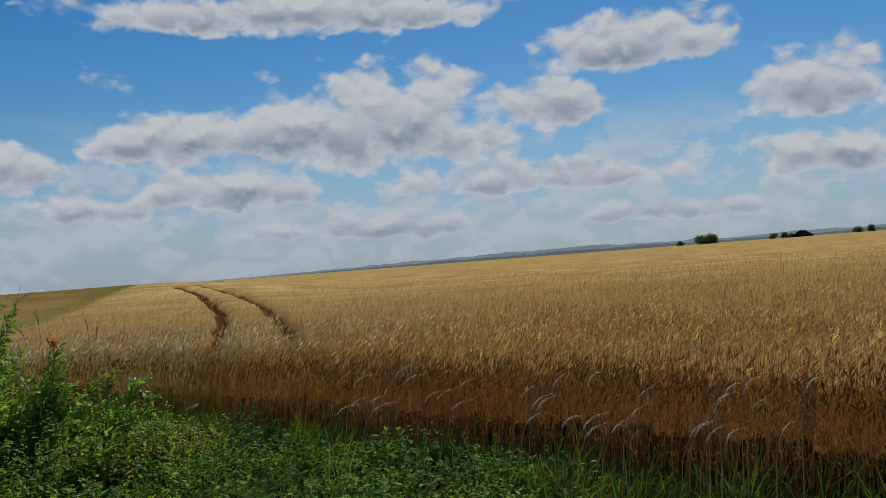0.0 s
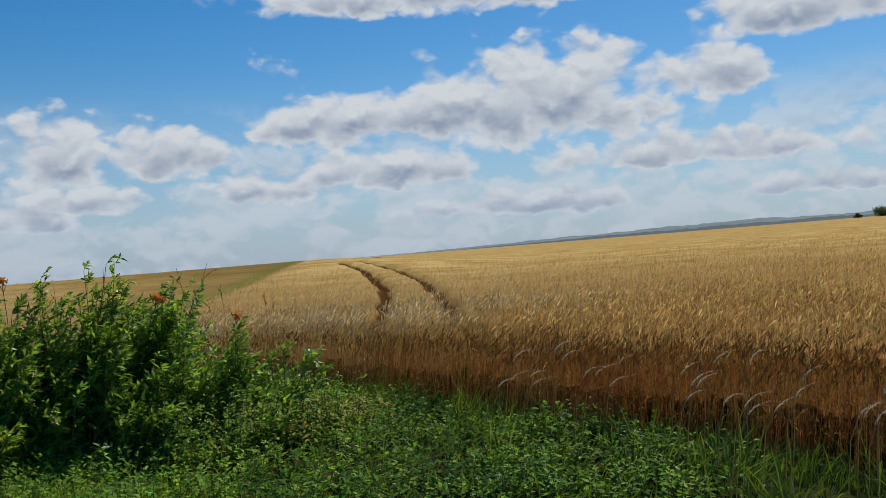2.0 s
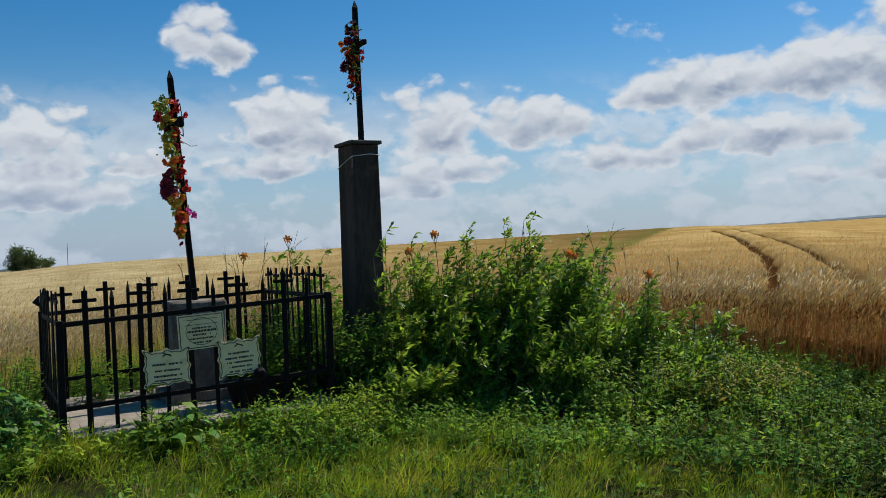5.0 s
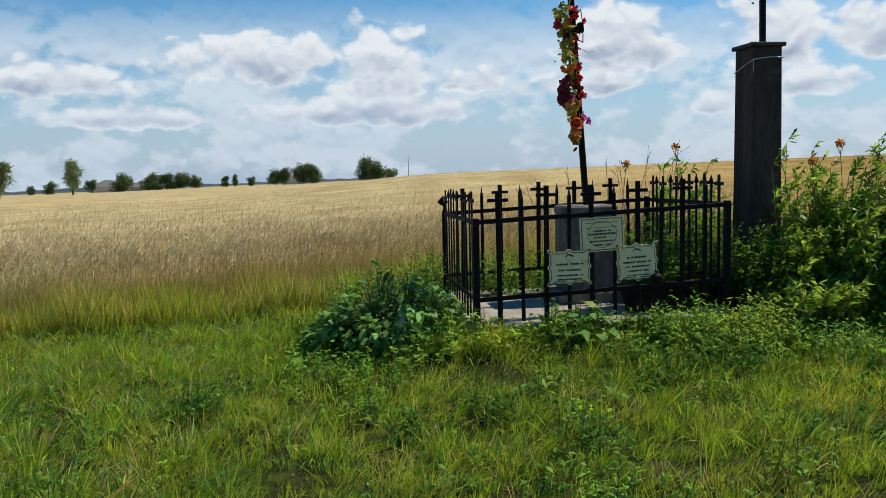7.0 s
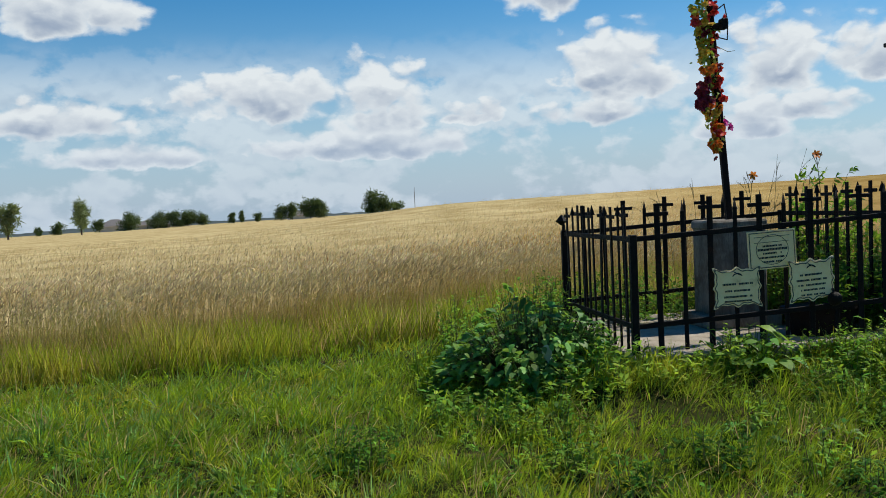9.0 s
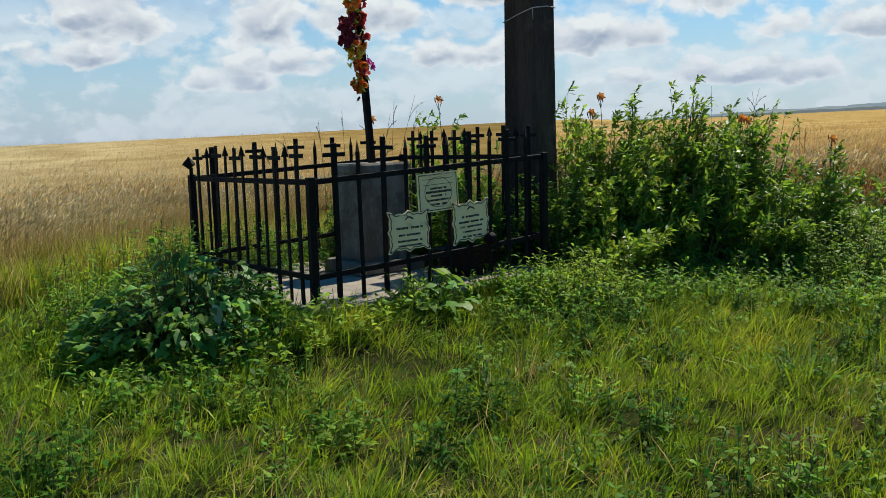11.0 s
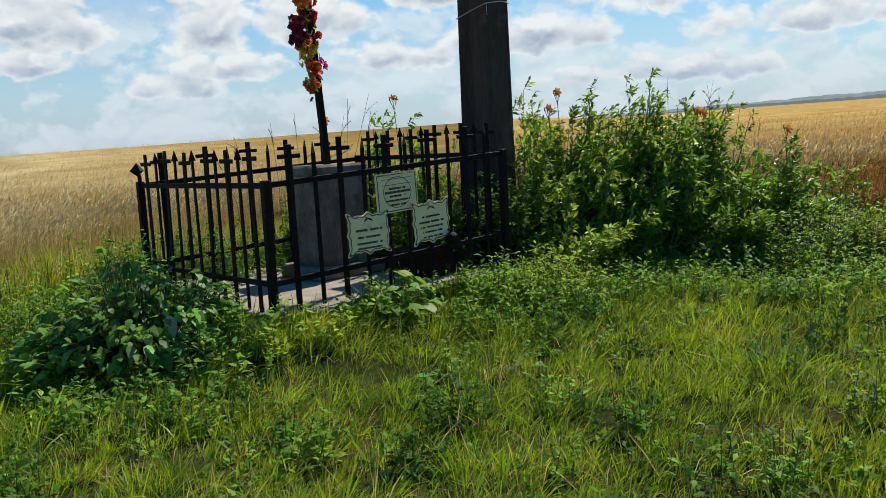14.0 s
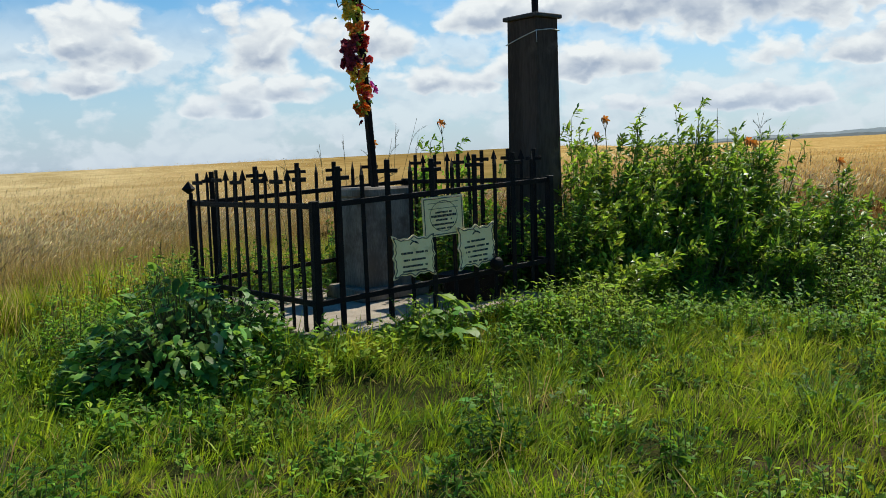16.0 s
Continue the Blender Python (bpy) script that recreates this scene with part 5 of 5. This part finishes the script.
# ---------------- far things ----------------
def far_tree(name, label, az_, dist, h, w, mats, seed, tall=False):
    """A tree with trunk, limbs and a ragged crown of leaf clumps."""
    rnd = np.random.RandomState(seed)
    x, y = -1 + dist * math.cos(radians(az_)), -8.5 + dist * math.sin(radians(az_))
    top = tagged(new(name), label, "tree", "far trees")
    w = w * (1.35 if mats is TREE_LIGHT else 1.5)
    top.location = (x, y, float(land(x, y)))
    bm = bmesh.new()
    rod(bm, (0, 0, 0), (0, 0, h * 0.75), h * 0.028, h * 0.008, 7)
    for i in range(7):
        a, z = rnd.uniform(0, 6.28), h * rnd.uniform(0.3, 0.65)
        rod(bm, (0, 0, z), (math.cos(a) * w * 0.32, math.sin(a) * w * 0.32, z + h * 0.18), h * 0.012, h * 0.003, 5)
    part("trunk", bm, BARK, top)
    lobes = 16
    cz = rnd.uniform(0.28, 0.9, lobes) * h
    rr = rnd.uniform(0, 0.33, lobes) * w * (1 - np.abs(cz / h - 0.5) * 0.9)
    ca = rnd.uniform(0, 6.28, lobes)
    per = 90
    c = np.stack([np.cos(ca) * rr, np.sin(ca) * rr, cz], 1).repeat(per, 0)
    d_ = unit(rnd.normal(0, 1, (lobes * per, 3)))
    size = (rnd.uniform(0.12, 0.22, lobes) * w).repeat(per)
    at = c + d_ * (size * rnd.uniform(0.4, 1.0, lobes * per))[:, None]
    ln = rnd.uniform(0.05, 0.085, lobes * per) * (h + w)
    v_, f_ = blades(at, unit(rnd.normal(0, 1, d_.shape)), ln, ln * 0.8, 0.1, side=rnd.normal(0, 1, d_.shape), steps=1, belly=0.5)
    link_mesh("crown", mesh_of("crown", v_, f_), mats, top)


DARK_T, LIGHT_T = "dark green broad-leaved tree beyond the fields", "pale green poplar standing in the far field"
seed = 200
for az_, dist, h, w, light in [(108.9, 260, 10.5, 6.5, 1), (105.0, 260, 10.0, 6.0, 1), (110.8, 420, 5.5, 6, 0), (109.9, 420, 4, 3, 0), (107.2, 430, 4.5, 4, 0), (106.2, 430, 6, 6, 0), (103.9, 400, 7, 5, 0), (102.2, 400, 7.5, 9, 0),
                               (100.4, 430, 7, 9, 0), (99.6, 430, 7.5, 9, 0), (98.8, 430, 7.5, 9, 0), (98.0, 430, 6, 7, 0), (96.2, 420, 6, 3.5, 0), (95.6, 420, 6.5, 3, 0), (94.6, 420, 5, 4, 0), (93.2, 400, 7, 7, 0), (92.5, 400, 7.5, 7, 0),
                               (91.4, 380, 9, 9, 0), (90.7, 380, 7.5, 8, 0), (87.5, 360, 9.5, 9, 0), (86.9, 360, 8, 8, 0), (86.0, 370, 5, 6, 0), (13.3, 620, 6, 9, 0), (12.8, 620, 6, 11, 0), (14.6, 640, 3.5, 5, 0), (9.2, 640, 4, 6, 0), (8.6, 640, 4.5, 5, 0), (8.2, 640, 3, 5, 0), (3.9, 700, 5, 7, 0), (4.6, 700, 4, 7, 0)]:
    far_tree("tree", LIGHT_T if light else DARK_T, az_, dist, h, w, TREE_LIGHT if light else TREE, seed)
    seed += 1


def house(name, label, az_, dist, wd, h, roof_h, wallm, roofm):
    x, y = -1 + dist * math.cos(radians(az_)), -8.5 + dist * math.sin(radians(az_))
    top = tagged(new(name), label, "building")
    top.matrix_basis = pose(x, y, float(land(x, y)), 0, 0, az_ - 90)
    bm = bmesh.new()
    box(bm, (wd, wd * 0.6, h), (0, 0, h / 2), 0.05)
    part("wall", bm, wallm, top)
    bm = bmesh.new()
    pts = [(-wd * 0.56, -wd * 0.36, h), (wd * 0.56, -wd * 0.36, h), (wd * 0.56, wd * 0.36, h), (-wd * 0.56, wd * 0.36, h), (-wd * 0.12, 0, h + roof_h), (wd * 0.12, 0, h + roof_h)]
    vs = [bm.verts.new(p) for p in pts]
    for q in ((0, 1, 5, 4), (2, 3, 4, 5), (1, 2, 5), (3, 0, 4), (3, 2, 1, 0)):
        bm.faces.new([vs[i] for i in q])
    part("roof", bm, roofm, top)


house("farmhouse", "low grey-roofed farm building between far trees", 103.0, 420, 14, 3, 3, WALLM, ROOF)
house("farmhouse", "low grey-roofed farm building between far trees", 100.9, 440, 16, 2.6, 2.6, WALLM, ROOF)
house("farmhouse", "small pale house with grey roof far off", 92.0, 430, 12, 2.5, 2.5, WALLM, ROOF)
house("barn", "large dark barn with a broad pitched roof", 7.6, 640, 13, 1.4, 3.6, BARNM, BARNM)

x, y = -1 + 380 * math.cos(radians(84.8)), -8.5 + 380 * math.sin(radians(84.8))
mast = tagged(new("mast"), "thin far radio mast above the field", "mast")
mast.location = (x, y, float(land(x, y)))
bm = bmesh.new()
rod(bm, (0, 0, 0), (0, 0, 11), 0.16, 0.08, 5)
part("pole", bm, ROOF, mast)


# rolling country on the skyline
def ridge(name, label, a0, a1, dist, deg, mat, seed, rough_=0.06):
    rnd = np.random.RandomState(seed)
    n = 260
    a = np.linspace(a0, a1, n)
    prof = np.zeros(n)
    for f_ in (0.11, 0.23, 0.51, 1.1, 2.3):
        prof += np.sin(a * f_ * 2 + rnd.uniform(0, 6.28)) / (f_ * 6 + 1)
    fade = smooth01((a - a0) / 6) * smooth01((a1 - a) / (24 if a1 < 60 else 8))
    e = deg * fade * (0.75 + 0.25 * prof) + rough_ * rnd.uniform(0, 1, n) * fade
    xs, ys = -1 + dist * np.cos(np.radians(a)), -8.5 + dist * np.sin(np.radians(a))
    base = land(xs, ys)
    xb, yb = -1 + dist * 0.86 * np.cos(np.radians(a)), -8.5 + dist * 0.86 * np.sin(np.radians(a))
    xe, ye = -1 + dist * 1.2 * np.cos(np.radians(a)), -8.5 + dist * 1.2 * np.sin(np.radians(a))
    top = base + np.tan(np.radians(e)) * dist
    v_ = np.concatenate([np.stack([xb, yb, land(xb, yb) - 1], 1), np.stack([xs, ys, top], 1), np.stack([xe, ye, land(xe, ye) - 4], 1)])
    i = np.arange(n - 1)
    f_ = np.concatenate([np.stack([i, i + 1, i + n + 1, i + n], 1), np.stack([i + n, i + n + 1, i + 2 * n + 1, i + 2 * n], 1)])
    ob = link_mesh(name, mesh_of(name, v_, f_), mat)
    tagged(ob, label, "hills", kind="structure")


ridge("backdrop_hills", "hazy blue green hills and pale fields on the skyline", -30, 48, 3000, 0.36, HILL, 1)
ridge("backdrop_woods", "dark band of far woodland on the skyline", -30, 46, 1500, 0.17, WOODS, 2, 0.08)
ridge("backdrop_woods_west", "thin dark treeline far beyond the fields", 84, 150, 1500, 0.16, WOODS, 3, 0.10)
